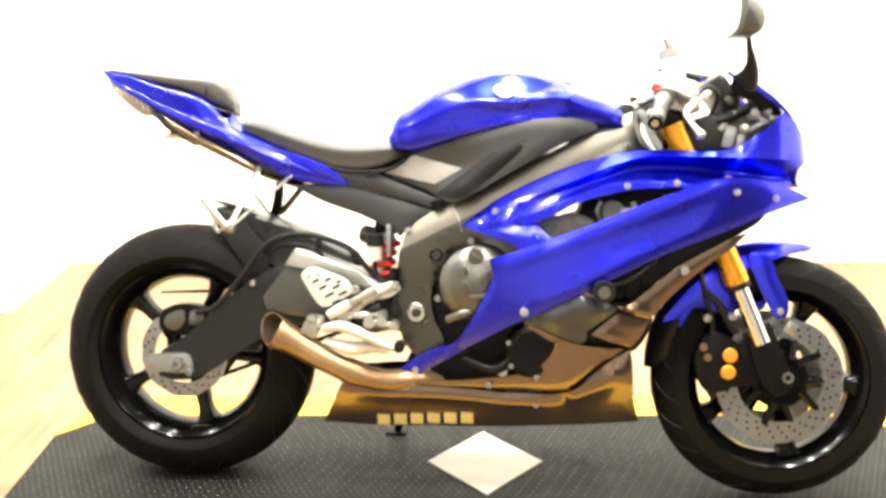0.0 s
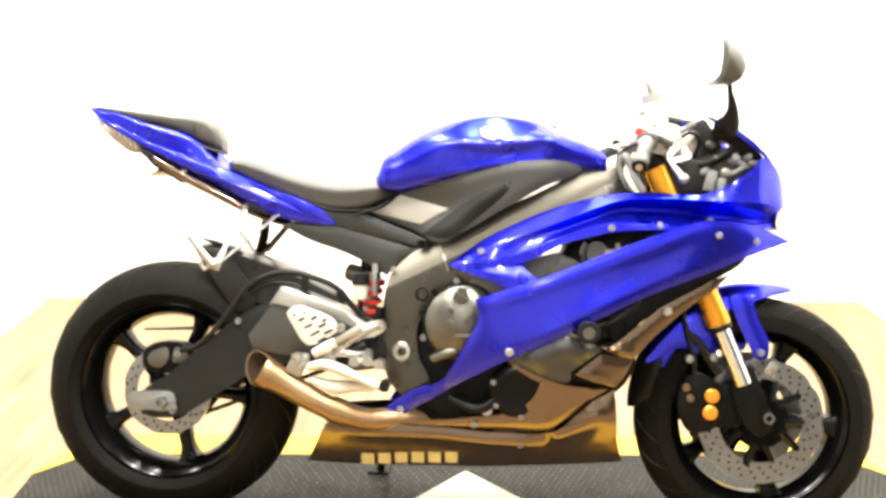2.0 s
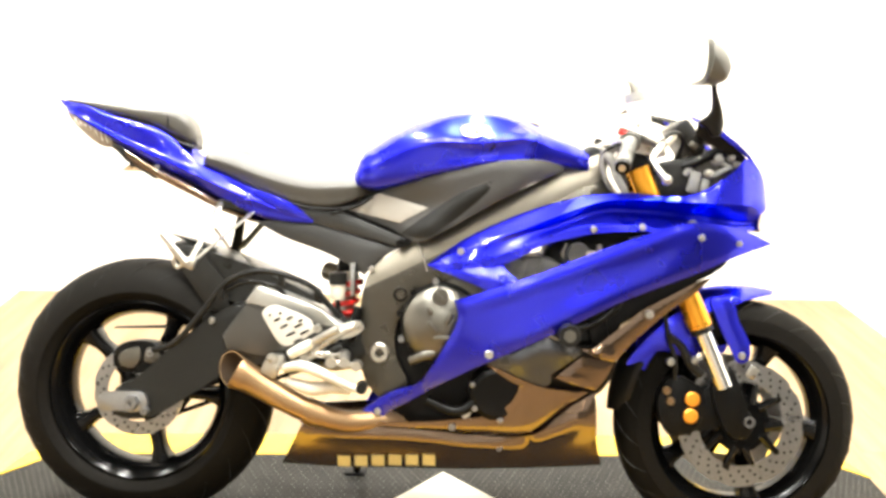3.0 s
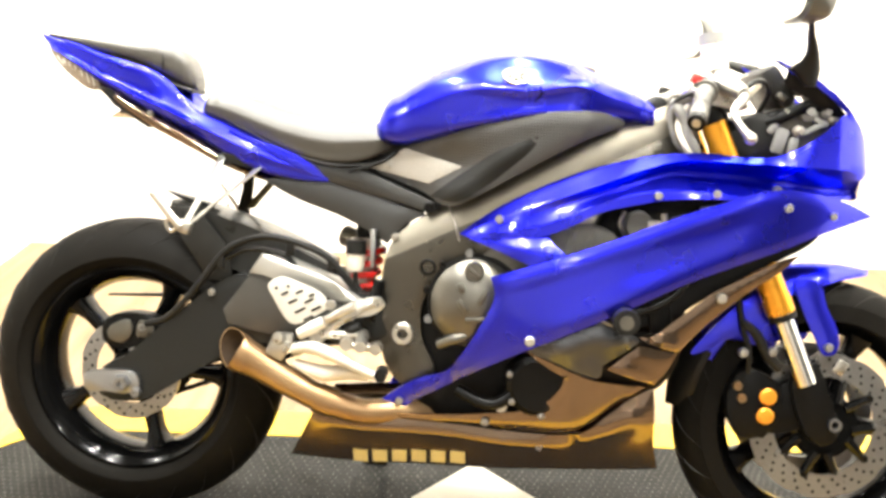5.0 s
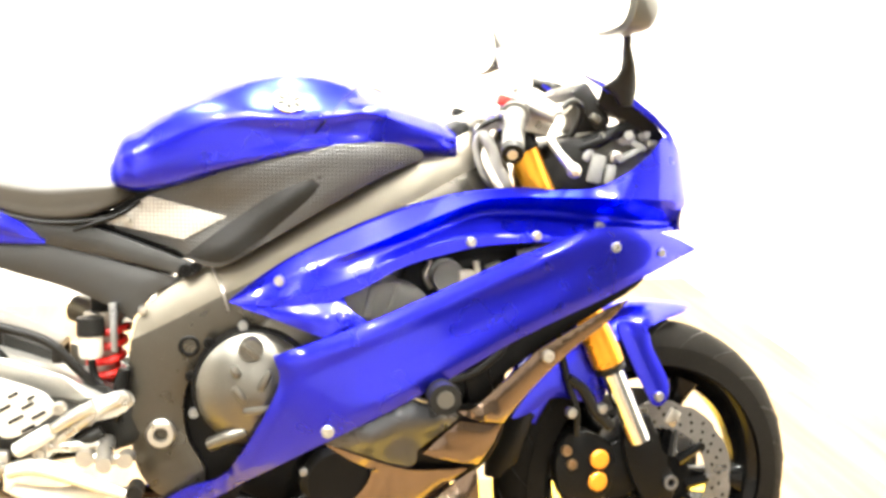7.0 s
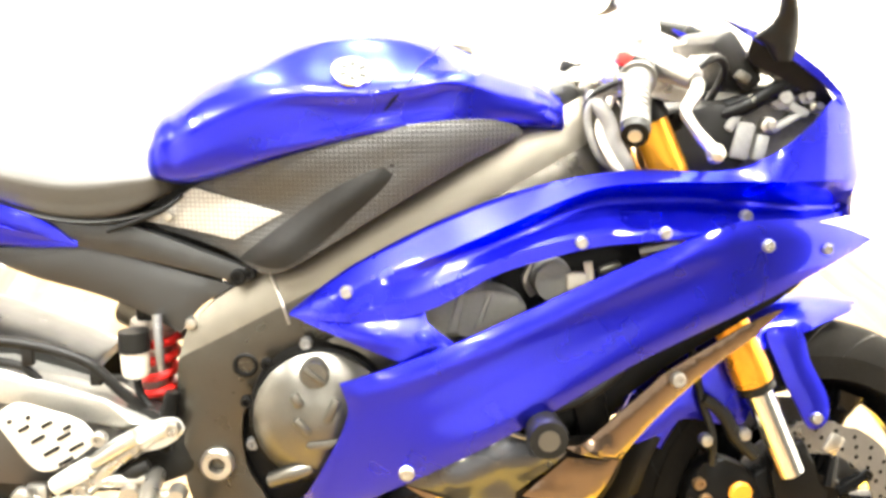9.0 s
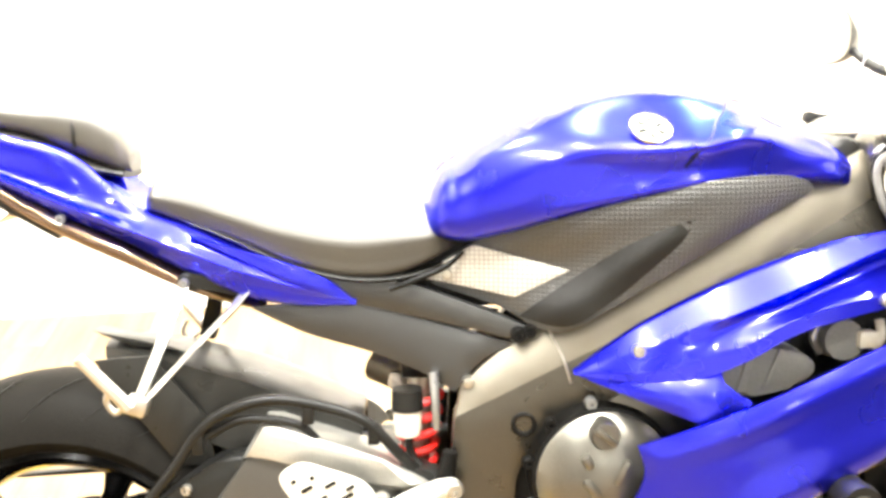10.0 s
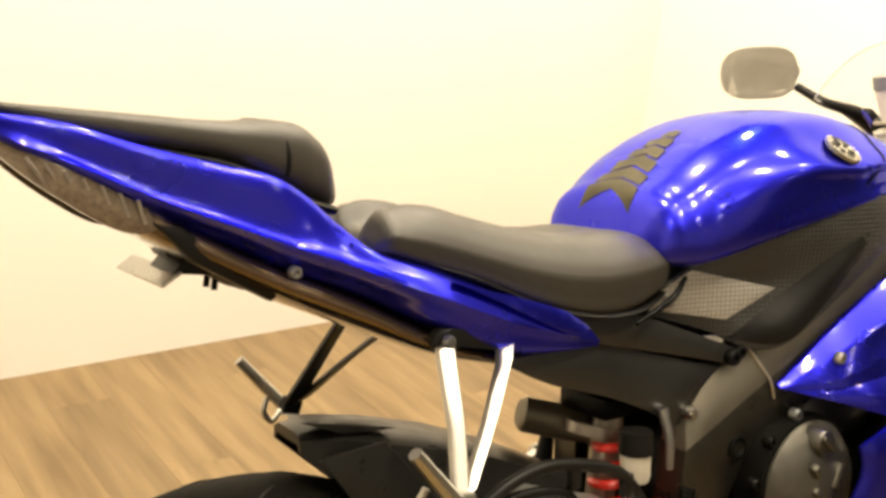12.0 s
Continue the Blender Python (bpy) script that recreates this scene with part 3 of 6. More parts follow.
# swingarm, chain and hugger
swing = part("swingarm", prism([(-0.07, 0.3), (-0.05, 0.34), (0.0, 0.368), (0.08, 0.44), (0.165, 0.512), (0.24, 0.556), (0.3, 0.545), (0.44, 0.54), (0.54, 0.51), (0.55, 0.44), (0.45, 0.418), (0.364, 0.413), (0.25, 0.405), (0.16, 0.35), (0.07, 0.29), (0.02, 0.268), (-0.05, 0.27)], 0.084, 0.122, -1, 0.007), ARM, bike, "dark grey aluminium swingarm")
part("left_arm", prism([(-0.07, 0.3), (-0.05, 0.34), (0.1, 0.4), (0.3, 0.49), (0.54, 0.51), (0.55, 0.44), (0.36, 0.405), (0.1, 0.3), (-0.05, 0.27)], 0.084, 0.122, 1, 0.006), ARM, swing)
part("arm_bridge", block((0.43, 0, 0.47), (0.1, 0.2, 0.09), 0.015), ARM, swing)
part("arm_brace", prism([(0.255, 0.553), (0.285, 0.601), (0.305, 0.6), (0.44, 0.55), (0.5, 0.515), (0.465, 0.502), (0.417, 0.522), (0.29, 0.568)], 0.06, 0.137, -1, 0.012, False), WEB, swing, "bronze-grey cast swingarm brace")
part("arm_web", prism([(0.205, 0.478), (0.262, 0.555), (0.285, 0.585), (0.436, 0.535), (0.475, 0.49), (0.4, 0.42), (0.274, 0.438), (0.216, 0.446)], 0.1, 0.13, -1, 0.008, False), DARKWEB, swing, "smooth grey swingarm web")
part("axle_block", prism([(-0.085, 0.288), (-0.085, 0.325), (-0.02, 0.334), (0.02, 0.33), (0.03, 0.3), (0.0, 0.284), (-0.03, 0.287)], 0.12, 0.132, -1, 0.003), STEEL, swing, "silver chain adjuster block")
part("axle_nut", knob((-0.005, -0.134, 0.309), 0.019, -1, 0.014, True, 6), STEEL, swing, "steel axle nut")
part("adjuster_bolt", knob((0.025, -0.132, 0.29), 0.011, -1, 0.01, True, 12), STEEL, swing)
part("chain_guard_bolt", knob((0.18, -0.124, 0.512), 0.008, -1, 0.006), ALLOY, swing)
cal = part("rear_caliper", prism([(-0.07, 0.385), (-0.065, 0.432), (-0.01, 0.45), (0.045, 0.44), (0.055, 0.4), (0.0, 0.375), (-0.03, 0.37)], 0.05, 0.088, -1, 0.006), ENGINE, bike, "black rear brake caliper")
part("caliper_body", prism([(-0.052, 0.392), (-0.05, 0.42), (-0.01, 0.436), (0.0, 0.41), (-0.02, 0.385)], 0.086, 0.098, -1, 0.005), COVER, cal, "dull grey piston housing")
part("caliper_bridge", prism([(0.008, 0.398), (0.012, 0.434), (0.04, 0.43), (0.045, 0.405)], 0.086, 0.094, -1, 0.004), COVER, cal)
part("caliper_pin", knob((-0.045, -0.09, 0.405), 0.011, -1, 0.006), STEEL, cal)
part("caliper_pin", knob((0.02, -0.09, 0.42), 0.009, -1, 0.006), STEEL, cal)
for a, b in (((0.0, 0.408), (0.5, 0.50)), ((0.0, 0.222), (0.5, 0.42))):
    chain = []
    for k in range(32):
        f = (k + 0.5) / 32
        tilt = math.degrees(math.atan2(b[1] - a[1], b[0] - a[0]))
        chain.append(block((a[0] + f * (b[0] - a[0]), 0.076 + 0.003 * (k % 2), a[1] + f * (b[1] - a[1])), (0.0195, 0.009, 0.012), 0.003, (0, -tilt, 0)))
    part("drive_chain", joined(*chain), ENGINE, bike, "dark roller drive chain")
part("chain_guard", prism([(-0.14, 0.45), (-0.135, 0.455), (0.0, 0.464), (0.3, 0.505), (0.3, 0.495), (0.0, 0.456)], 0.085, 0.1, 1, 0.001, False), PLASTIC, bike, "slim black chain guard")
hug = part("rear_hugger", skinned([[(u, -h, w - d), (u, -h * 0.92, w - 0.006), (u, -h * 0.6, w), (u, h * 0.6, w), (u, h * 0.92, w - 0.006), (u, h, w - d), (u, h * 0.88, w - d), (u, h * 0.8, w - 0.012), (u, -h * 0.8, w - 0.012), (u, -h * 0.88, w - d)] for u, w, h, d in ((0.055, 0.692, 0.035, 0.02), (0.1, 0.69, 0.06, 0.06), (0.16, 0.676, 0.075, 0.1), (0.25, 0.65, 0.08, 0.11), (0.33, 0.618, 0.08, 0.09), (0.41, 0.58, 0.07, 0.06))]), HUGGER, bike, "angular satin dark grey rear hugger", sharp=25)
part("hugger_fin", prism([(0.045, 0.712), (0.1, 0.7), (0.165, 0.684), (0.1, 0.688)], 0.01, 0.05, -1, 0.002, False), HUGGER, hug)
part("hugger_skirt", prism([(0.055, 0.68), (0.13, 0.685), (0.2, 0.6), (0.21, 0.53), (0.16, 0.53), (0.11, 0.6)], 0.078, 0.084, -1, 0.002, False), HUGGER, hug)
hose = part("brake_hose", tube([(0.03, -0.095, 0.43), (0.09, -0.12, 0.455), (0.16, -0.128, 0.535), (0.2, -0.13, 0.59), (0.235, -0.132, 0.618), (0.285, -0.132, 0.634), (0.342, -0.132, 0.63), (0.415, -0.13, 0.605), (0.458, -0.125, 0.56), (0.487, -0.11, 0.52), (0.5, -0.09, 0.47)], 0.0075, 10), PLASTIC, bike, "black rubber rear brake hose")
for q in ((0.2, -0.13, 0.59), (0.345, -0.132, 0.628), (0.43, -0.129, 0.597)):
    part("hose_clip", block((q[0], q[1], q[2] - 0.012), (0.016, 0.012, 0.03), 0.003), PLASTIC, hose)
part("hose", tube([(0.21, -0.125, 0.585), (0.26, -0.128, 0.608), (0.33, -0.128, 0.6), (0.36, -0.125, 0.57)], 0.006), PLASTIC, hose)

# exhaust: heat-tinted pipe that leaves beside the swingarm
def pipe_ring(at, way, r, n=28):
    way = Vector(way).normalized()
    a = way.cross(Vector((0, 1, 0))).normalized()
    b = way.cross(a)
    return [Vector(at) + r * (math.cos(2 * math.pi * k / n) * a + math.sin(2 * math.pi * k / n) * b) for k in range(n)]


# the last bend opens towards the rear and the outside, cut at a slant
run = [(0.243, -0.163, 0.404), (0.268, -0.159, 0.39), (0.3, -0.155, 0.373), (0.365, -0.149, 0.336), (0.43, -0.142, 0.306), (0.51, -0.13, 0.284), (0.6, -0.1, 0.285), (0.72, -0.05, 0.27), (0.95, -0.03, 0.29)]
wide = [0.0395, 0.036, 0.0325, 0.029, 0.0275, 0.027, 0.029, 0.034, 0.034]
wide = [float(q) for q in np.interp(np.linspace(0, len(wide) - 1, 4 * (len(run) - 1) + 1), range(len(wide)), wide)]
run = [Vector(p) for p in curve_through(run, False, 4)]
face = Vector((-0.5, -0.84, 0.2)).normalized()
rings = []
for i, p in enumerate(run):
    way = run[min(i + 1, len(run) - 1)] - run[max(i - 1, 0)]
    rings.append(pipe_ring(p, way, wide[i]))
first = run[1] - run[0]


def slanted(ring, centre):
    return [p - first * ((p - centre).dot(face) / first.dot(face)) * 0.8 for p in ring]


mouth = slanted(rings[0], run[0])
hole = slanted(pipe_ring(run[0], first, 0.0375), run[0])
rings[0] = mouth
fine = [[tuple(q) for q in hole]]
for a, b in zip(rings, rings[1:]):
    fine.append([tuple(p) for p in a])
fine.append([tuple(q) for q in rings[-1]])
pipe = part("exhaust_pipe", skinned(fine, False), COPPER, bike, "copper-tinted steel exhaust pipe")
part("pipe_bore", skinned([[tuple(q) for q in hole], [tuple(q) for q in pipe_ring(run[4], first, 0.032)], [tuple(q) for q in pipe_ring(run[8], run[12] - run[4], 0.029)], [tuple(q) for q in pipe_ring(run[12], run[12] - run[4], 0.002)]], False), BORE, pipe, "dull inside of the pipe mouth")
part("pipe_joint", skinned([[tuple(q) for q in pipe_ring(run[k], run[18] - run[14], 0.0318)] for k in (15, 16, 17)]), COPPER, pipe)
part("pipe_clamp", block((0.335, -0.165, 0.415), (0.04, 0.02, 0.045), 0.006, (0, 25, 0)), ALLOY, pipe)
part("clamp_bolt", knob((0.338, -0.176, 0.437), 0.013, -1, 0.012, False), ALLOY, pipe, "round alloy bolt")

# frame, subframe covers, engine
spar_half = skin((1.1, 0.93, 0.085), (0.95, 0.85, 0.138), (0.8, 0.75, 0.148), (0.68, 0.69, 0.137), (0.6, 0.62, 0.13), (0.545, 0.5, 0.124), (0.6, 0.36, 0.122), (0.75, 0.63, 0.145), (1.08, 0.83, 0.118), (0.62, 0.48, 0.124))
CREASE = [(1.1, 0.884), (0.95, 0.81), (0.8, 0.735), (0.671, 0.669), (0.599, 0.632), (0.538, 0.603)]


def face_half(q):
    """Above the crease the spar leans in."""
    q = np.atleast_2d(np.array(q, float))
    line = np.array(CREASE[::-1])
    lean = np.interp(q[:, 0], (0.66, 0.95), (0.42, 0.1))
    return spar_half(q) - lean * np.maximum(0, (q[:, 1] - np.interp(q[:, 0], line[:, 0], line[:, 1])) * 0.89)


FACE = [(1.095, 0.946, True), (1.0, 0.898), (0.9, 0.846), (0.79, 0.79), (0.698, 0.742), (0.644, 0.713), (0.588, 0.678), (0.551, 0.641), (0.538, 0.603, True), (0.599, 0.632), (0.671, 0.669), (0.8, 0.735), (0.95, 0.81), (1.1, 0.884, True)]
SPAR = [(1.1, 0.8845, True), (0.95, 0.8105), (0.8, 0.7355), (0.671, 0.6695), (0.599, 0.6325), (0.538, 0.603, True), (0.534, 0.571), (0.531, 0.516), (0.534, 0.446), (0.548, 0.386), (0.583, 0.346), (0.638, 0.336, True), (0.648, 0.386), (0.62, 0.446), (0.618, 0.516), (0.648, 0.568), (0.688, 0.608), (0.748, 0.618, True), (0.8, 0.658), (0.9, 0.728), (1.0, 0.778), (1.11, 0.808, True)]
for s in (-1, 1):
    # shade below the crease and light above it come from two base colours
    ob = part("frame_spar", sheet(SPAR, spar_half, s, 0.045, 0.003, 0.006, 0.016), SPARSHADE, bike, "cast aluminium frame spar, side colour darkened for shade")
    part("spar_face", sheet(FACE, face_half, s, 0.03, 0.003, 0.006, 0.014), FRAME, ob, "slanting spar face, coloured lighter for the light on it")
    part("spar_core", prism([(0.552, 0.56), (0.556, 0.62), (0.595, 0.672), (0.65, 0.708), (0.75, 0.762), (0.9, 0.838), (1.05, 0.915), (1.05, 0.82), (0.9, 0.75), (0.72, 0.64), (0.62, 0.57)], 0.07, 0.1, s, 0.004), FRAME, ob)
    part("weld_bead", tube([(u, s * (float(face_half((u, w))[0]) + 0.001), w) for u, w in ((0.662, 0.716), (0.669, 0.702), (0.676, 0.687), (0.681, 0.674), (0.688, 0.65))], 0.002, 8), ALLOY, ob)
    part("frame_plug", lathe([(0.017, -0.006 * s), (0.017, 0.002 * s), (0.0145, 0.0035 * s), (0.0115, 0.003 * s), (0.01, -0.002 * s), (0.0005, -0.002 * s)], (0.627, s * 0.131, 0.593), 24, closed=False), ENGINE, ob, "round black plug")
    part("pivot_cap", lathe([(0.0235, -0.002 * s), (0.0235, 0.006 * s), (0.02, 0.01 * s), (0.0115, 0.01 * s), (0.0105, -0.004 * s)], (0.582, s * 0.127, 0.453), 28, closed=False), ALLOY, ob, "silver swingarm pivot nut")
    part("head_stay", prism([(1.085, 0.955), (1.12, 0.95), (1.14, 0.9), (1.15, 0.84), (1.1, 0.82)], 0.04, 0.1, s, 0.01), SPARSHADE, ob)
sub_half = skin((0.3, 0.74, 0.1), (0.45, 0.7, 0.098), (0.62, 0.7, 0.115), (0.55, 0.64, 0.112), (0.46, 0.78, 0.098))
for s in (-1, 1):
    rail = part("subframe_rail", sheet([(0.37, 0.79, True), (0.466, 0.782), (0.56, 0.75), (0.638, 0.72, True), (0.63, 0.702), (0.57, 0.716), (0.45, 0.744), (0.37, 0.762, True)], sub_half, s, 0.02, 0.004, 0.008, 0.012, 0.006), MATT, bike, "grey-black subframe rail")
    part("rail_bolt", knob((0.622, s * 0.122, 0.712), 0.011, s, 0.008), ENGINE, rail)
    part("rail_bolt", knob((0.637, s * 0.12, 0.716), 0.009, s, 0.007), ENGINE, rail)
    part("side_cover", sheet([(0.27, 0.75, True), (0.4, 0.756, True), (0.51, 0.726), (0.614, 0.697, True), (0.57, 0.67), (0.538, 0.632, True), (0.5, 0.655), (0.462, 0.672), (0.424, 0.687), (0.342, 0.714)], sub_half, s, 0.012, 0.005, 0.01, 0.014), MATT, bike, "flat dark grey plastic side cover")
    part("cover_bolt", knob((0.555, s * 0.112, 0.648), 0.008, s, 0.01, False), ALLOY, bike)
engine = part("engine", prism([(0.6, 0.3), (0.6, 0.55), (0.68, 0.62), (0.85, 0.66), (1.0, 0.7), (1.12, 0.66), (1.1, 0.5), (1.0, 0.36), (0.9, 0.29), (0.75, 0.26)], -0.108, 0.108, -1, 0.02), ENGINE, bike, "black engine block")
for s in (-1, 1):
    cover = part("clutch_cover", lathe([(0.0005, 0.2 * s), (0.03, 0.2 * s), (0.036, 0.196 * s), (0.055, 0.192 * s), (0.078, 0.18 * s), (0.089, 0.168 * s), (0.092, 0.12 * s)], (0.728, 0, 0.53), 48, closed=False), COVER, engine, "round silver-grey clutch cover")
    for u, w, a, l in ((0.706, 0.53, -52, 0.03), (0.744, 0.55, 62, 0.036), (0.735, 0.505, 5, 0.05), (0.7, 0.565, 120, 0.02)):
        part("cover_rib", block((u, s * 0.196, w), (l, 0.016, 0.013), 0.005, (0, -a, 0)), COVER, cover)
    part("cover_rim", lathe([(0.086, 0.166 * s), (0.094, 0.164 * s), (0.097, 0.15 * s), (0.097, 0.12 * s)], (0.728, 0, 0.53), 48, closed=False), ENGINE, cover)
    part("cover_pipe", tube([(0.66, s * 0.17, 0.445), (0.69, s * 0.182, 0.46), (0.715, s * 0.182, 0.468)], [0.011, 0.012, 0.01], 10), COVER, cover)
    part("filler_cap", lathe([(0.0005, 0.197 * s), (0.0165, 0.197 * s), (0.019, 0.192 * s), (0.019, 0.15 * s)], (0.723, 0, 0.597), 24, closed=False), COVER, cover)
    part("cap_grip", block((0.723, s * 0.199, 0.597), (0.034, 0.007, 0.008), 0.002, (0, 40, 0)), COVER, cover)
    for k in range(9):
        a = radians(100 + 34 * k)
        part("cover_bolt", knob((0.728 + 0.1 * math.cos(a), s * 0.155, 0.53 + 0.1 * math.sin(a)), 0.0085, s, 0.008), STEEL if k % 3 == 0 else ENGINE, cover)
    low = part("crank_cover", lathe([(0.0005, 0.178 * s), (0.05, 0.178 * s), (0.062, 0.168 * s), (0.066, 0.12 * s)], (0.86, 0, 0.375), 32, closed=False), ENGINE, engine, "black crankcase cover")
    for a in (20, 95, 160, 215, 280, 330):
        part("cover_bolt", knob((0.86 + 0.06 * math.cos(radians(a)), s * 0.168, 0.375 + 0.06 * math.sin(radians(a))), 0.0075, s, 0.008, False), STEEL, low)
    part("water_pipe", tube([(0.7, s * 0.15, 0.35), (0.76, s * 0.165, 0.33), (0.8, s * 0.165, 0.345), (0.84, s * 0.15, 0.4)], 0.012), ENGINE, engine)
    part("engine_stub", lathe([(0.0005, 0.16 * s), (0.012, 0.16 * s), (0.013, 0.13 * s)], (0.79, 0, 0.325), 14, closed=False), ALLOY, engine)
    part("sump_bolt", knob((0.76, s * 0.15, 0.29), 0.009, s, 0.009, False), STEEL, engine)
part("cam_cover", prism([(0.72, 0.6), (0.78, 0.66), (0.9, 0.66), (0.9, 0.6), (0.8, 0.58)], -0.13, 0.15, -1, 0.012), COVER, engine)
duct_box = part("airbox_duct", prism([(0.85, 0.66), (0.9, 0.632), (0.985, 0.648), (1.0, 0.672), (0.965, 0.694), (0.91, 0.69), (0.87, 0.684)], 0.06, 0.158, -1, 0.008), DUCT, bike, "grey ribbed duct behind the fairing")
part("duct_rib", prism([(0.895, 0.64), (0.91, 0.692), (0.92, 0.692), (0.908, 0.64)], 0.1, 0.164, -1, 0.003, False), DUCT, duct_box)
part("duct_rib", prism([(0.93, 0.645), (0.95, 0.696), (0.956, 0.695), (0.94, 0.645)], 0.1, 0.163, -1, 0.003, False), DUCT, duct_box)
part("duct_throat", prism([(0.845, 0.668), (0.865, 0.655), (0.9, 0.628), (0.87, 0.64), (0.835, 0.662)], 0.12, 0.176, -1, 0.003), MILK, duct_box)
part("coolant_cap", tube([(1.038, -0.1, 0.7), (1.038, -0.152, 0.702)], [0.03, 0.026], 20, 1, True), DUCT, bike, "grey coolant hose end")
part("hose_band", tube([(1.008, -0.142, 0.728), (1.0, -0.145, 0.705), (1.01, -0.142, 0.684)], 0.005), ALLOY, bike)
part("wire_clip", tube([(1.082, -0.15, 0.728), (1.084, -0.152, 0.705), (1.075, -0.15, 0.69)], 0.006), MILK, bike)
part("connector", block((1.066, -0.15, 0.703), (0.026, 0.02, 0.022), 0.004), MILK, bike)
part("connector", block((1.112, -0.15, 0.716), (0.03, 0.02, 0.018), 0.004, (0, -20, 0)), COVER, bike)
part("inner_stay", tube([(1.15, -0.155, 0.74), (1.2, -0.165, 0.752)], 0.007, 8, 1, True), ALLOY, bike)
rad = part("radiator", block((1.085, 0, 0.54), (0.04, 0.3, 0.24), 0.006, (0, -12, 0)), ENGINE, bike, "black radiator")
part("radiator_tank", block((1.085, -0.155, 0.54), (0.045, 0.02, 0.22), 0.006, (0, -12, 0)), ENGINE, rad)
part("inner_fairing", prism([(0.95, 0.6), (1.0, 0.75), (1.2, 0.77), (1.38, 0.8), (1.35, 0.7), (1.2, 0.62), (1.1, 0.54)], -0.11, 0.11, -1, 0.01), ENGINE, bike, "black inner fairing")
part("radiator_shroud", prism([(0.93, 0.45), (1.09, 0.46), (1.13, 0.53), (1.17, 0.575), (1.23, 0.64), (1.0, 0.64)], -0.14, 0.14, -1, 0.008), ENGINE, bike, "black radiator shroud")
for s in (-1, 1):
    part("inner_liner", prism([(1.0, 0.53), (1.12, 0.604), (1.2, 0.648), (1.3, 0.694), (1.38, 0.722), (1.36, 0.684), (1.27, 0.63), (1.19, 0.58), (1.12, 0.53), (1.06, 0.5)], 0.146, 0.152, s, 0.001), ENGINE, bike, "black inner fairing liner")
slider = part("frame_slider", tube([(1.01, -0.13, 0.532), (1.012, -0.26, 0.532)], [0.022, 0.024], 24, 1, True), PLASTIC, bike, "black plastic frame slider")
part("slider_collar", tube([(1.012, -0.262, 0.532), (1.012, -0.274, 0.532)], [0.026, 0.024], 24, 1, True), PLASTIC, slider)
part("slider_bolt", lathe([(0.0005, -0.276), (0.0135, -0.276), (0.014, -0.268)], (1.012, 0, 0.532), 16, closed=False), COVER, slider)
part("coolant_hose", tube([(1.03, -0.17, 0.53), (1.08, -0.172, 0.55), (1.12, -0.168, 0.58), (1.14, -0.15, 0.61)], 0.007), PLASTIC, bike)
part("coolant_hose", tube([(1.02, -0.165, 0.565), (1.06, -0.165, 0.585), (1.1, -0.16, 0.6)], 0.009), ENGINE, bike)
part("hose_screw", knob((1.055, -0.175, 0.582), 0.008, -1, 0.008, False), ALLOY, bike)

# ---- bodywork ----
low_half = skin((0.757, 0.593, 0.228), (0.838, 0.475, 0.23), (0.76, 0.41, 0.205), (1.0, 0.6, 0.232), (1.195, 0.6, 0.198), (1.2, 0.74, 0.208), (1.301, 0.753, 0.2), (1.393, 0.744, 0.17), (1.486, 0.744, 0.115), (1.3, 0.69, 0.19), (0.58, 0.31, 0.13), (0.53, 0.28, 0.12), (1.0, 0.68, 0.222), (0.68, 0.39, 0.17))
LOWER = [(0.757, 0.594, True), (0.896, 0.643), (0.997, 0.683), (1.096, 0.725), (1.195, 0.763), (1.262, 0.785), (1.336, 0.786), (1.417, 0.77), (1.488, 0.743, True), (1.42, 0.722), (1.36, 0.7), (1.304, 0.675), (1.205, 0.636), (1.12, 0.6), (1.04, 0.56), (0.964, 0.522), (0.833, 0.456), (0.792, 0.434), (0.72, 0.39), (0.663, 0.349), (0.632, 0.33), (0.601, 0.308), (0.594, 0.29, True), (0.527, 0.283, True), (0.541, 0.308), (0.577, 0.339), (0.621, 0.368), (0.667, 0.385), (0.687, 0.399, True), (0.728, 0.47), (0.765, 0.55)]
hook_half = skin((0.687, 0.666, 0.146), (0.752, 0.65, 0.184), (0.84, 0.622, 0.222), (0.9, 0.642, 0.215), (0.862, 0.668, 0.204), (0.8, 0.672, 0.196))
HOOK = [(0.692, 0.664, True), (0.752, 0.646), (0.838, 0.617, True), (0.9, 0.641, True), (0.868, 0.664), (0.864, 0.678), (0.842, 0.676), (0.76, 0.668)]
# along; height and half-width of the top edge, the crease, the hollow, the lower lip and the bottom edge
ARM_ROWS = [(0.69, 0.668, 0.142, 0.667, 0.145, 0.666, 0.147, 0.665, 0.148, 0.664, 0.148), (0.75, 0.715, 0.152, 0.695, 0.172, 0.684, 0.178, 0.674, 0.183, 0.664, 0.184), (0.842, 0.767, 0.158, 0.734, 0.19, 0.716, 0.192, 0.695, 0.2, 0.672, 0.203), (0.892, 0.79, 0.16, 0.754, 0.195, 0.738, 0.188, 0.714, 0.205, 0.692, 0.207), (0.95, 0.812, 0.16, 0.778, 0.195, 0.757, 0.182, 0.742, 0.206, 0.724, 0.208)]
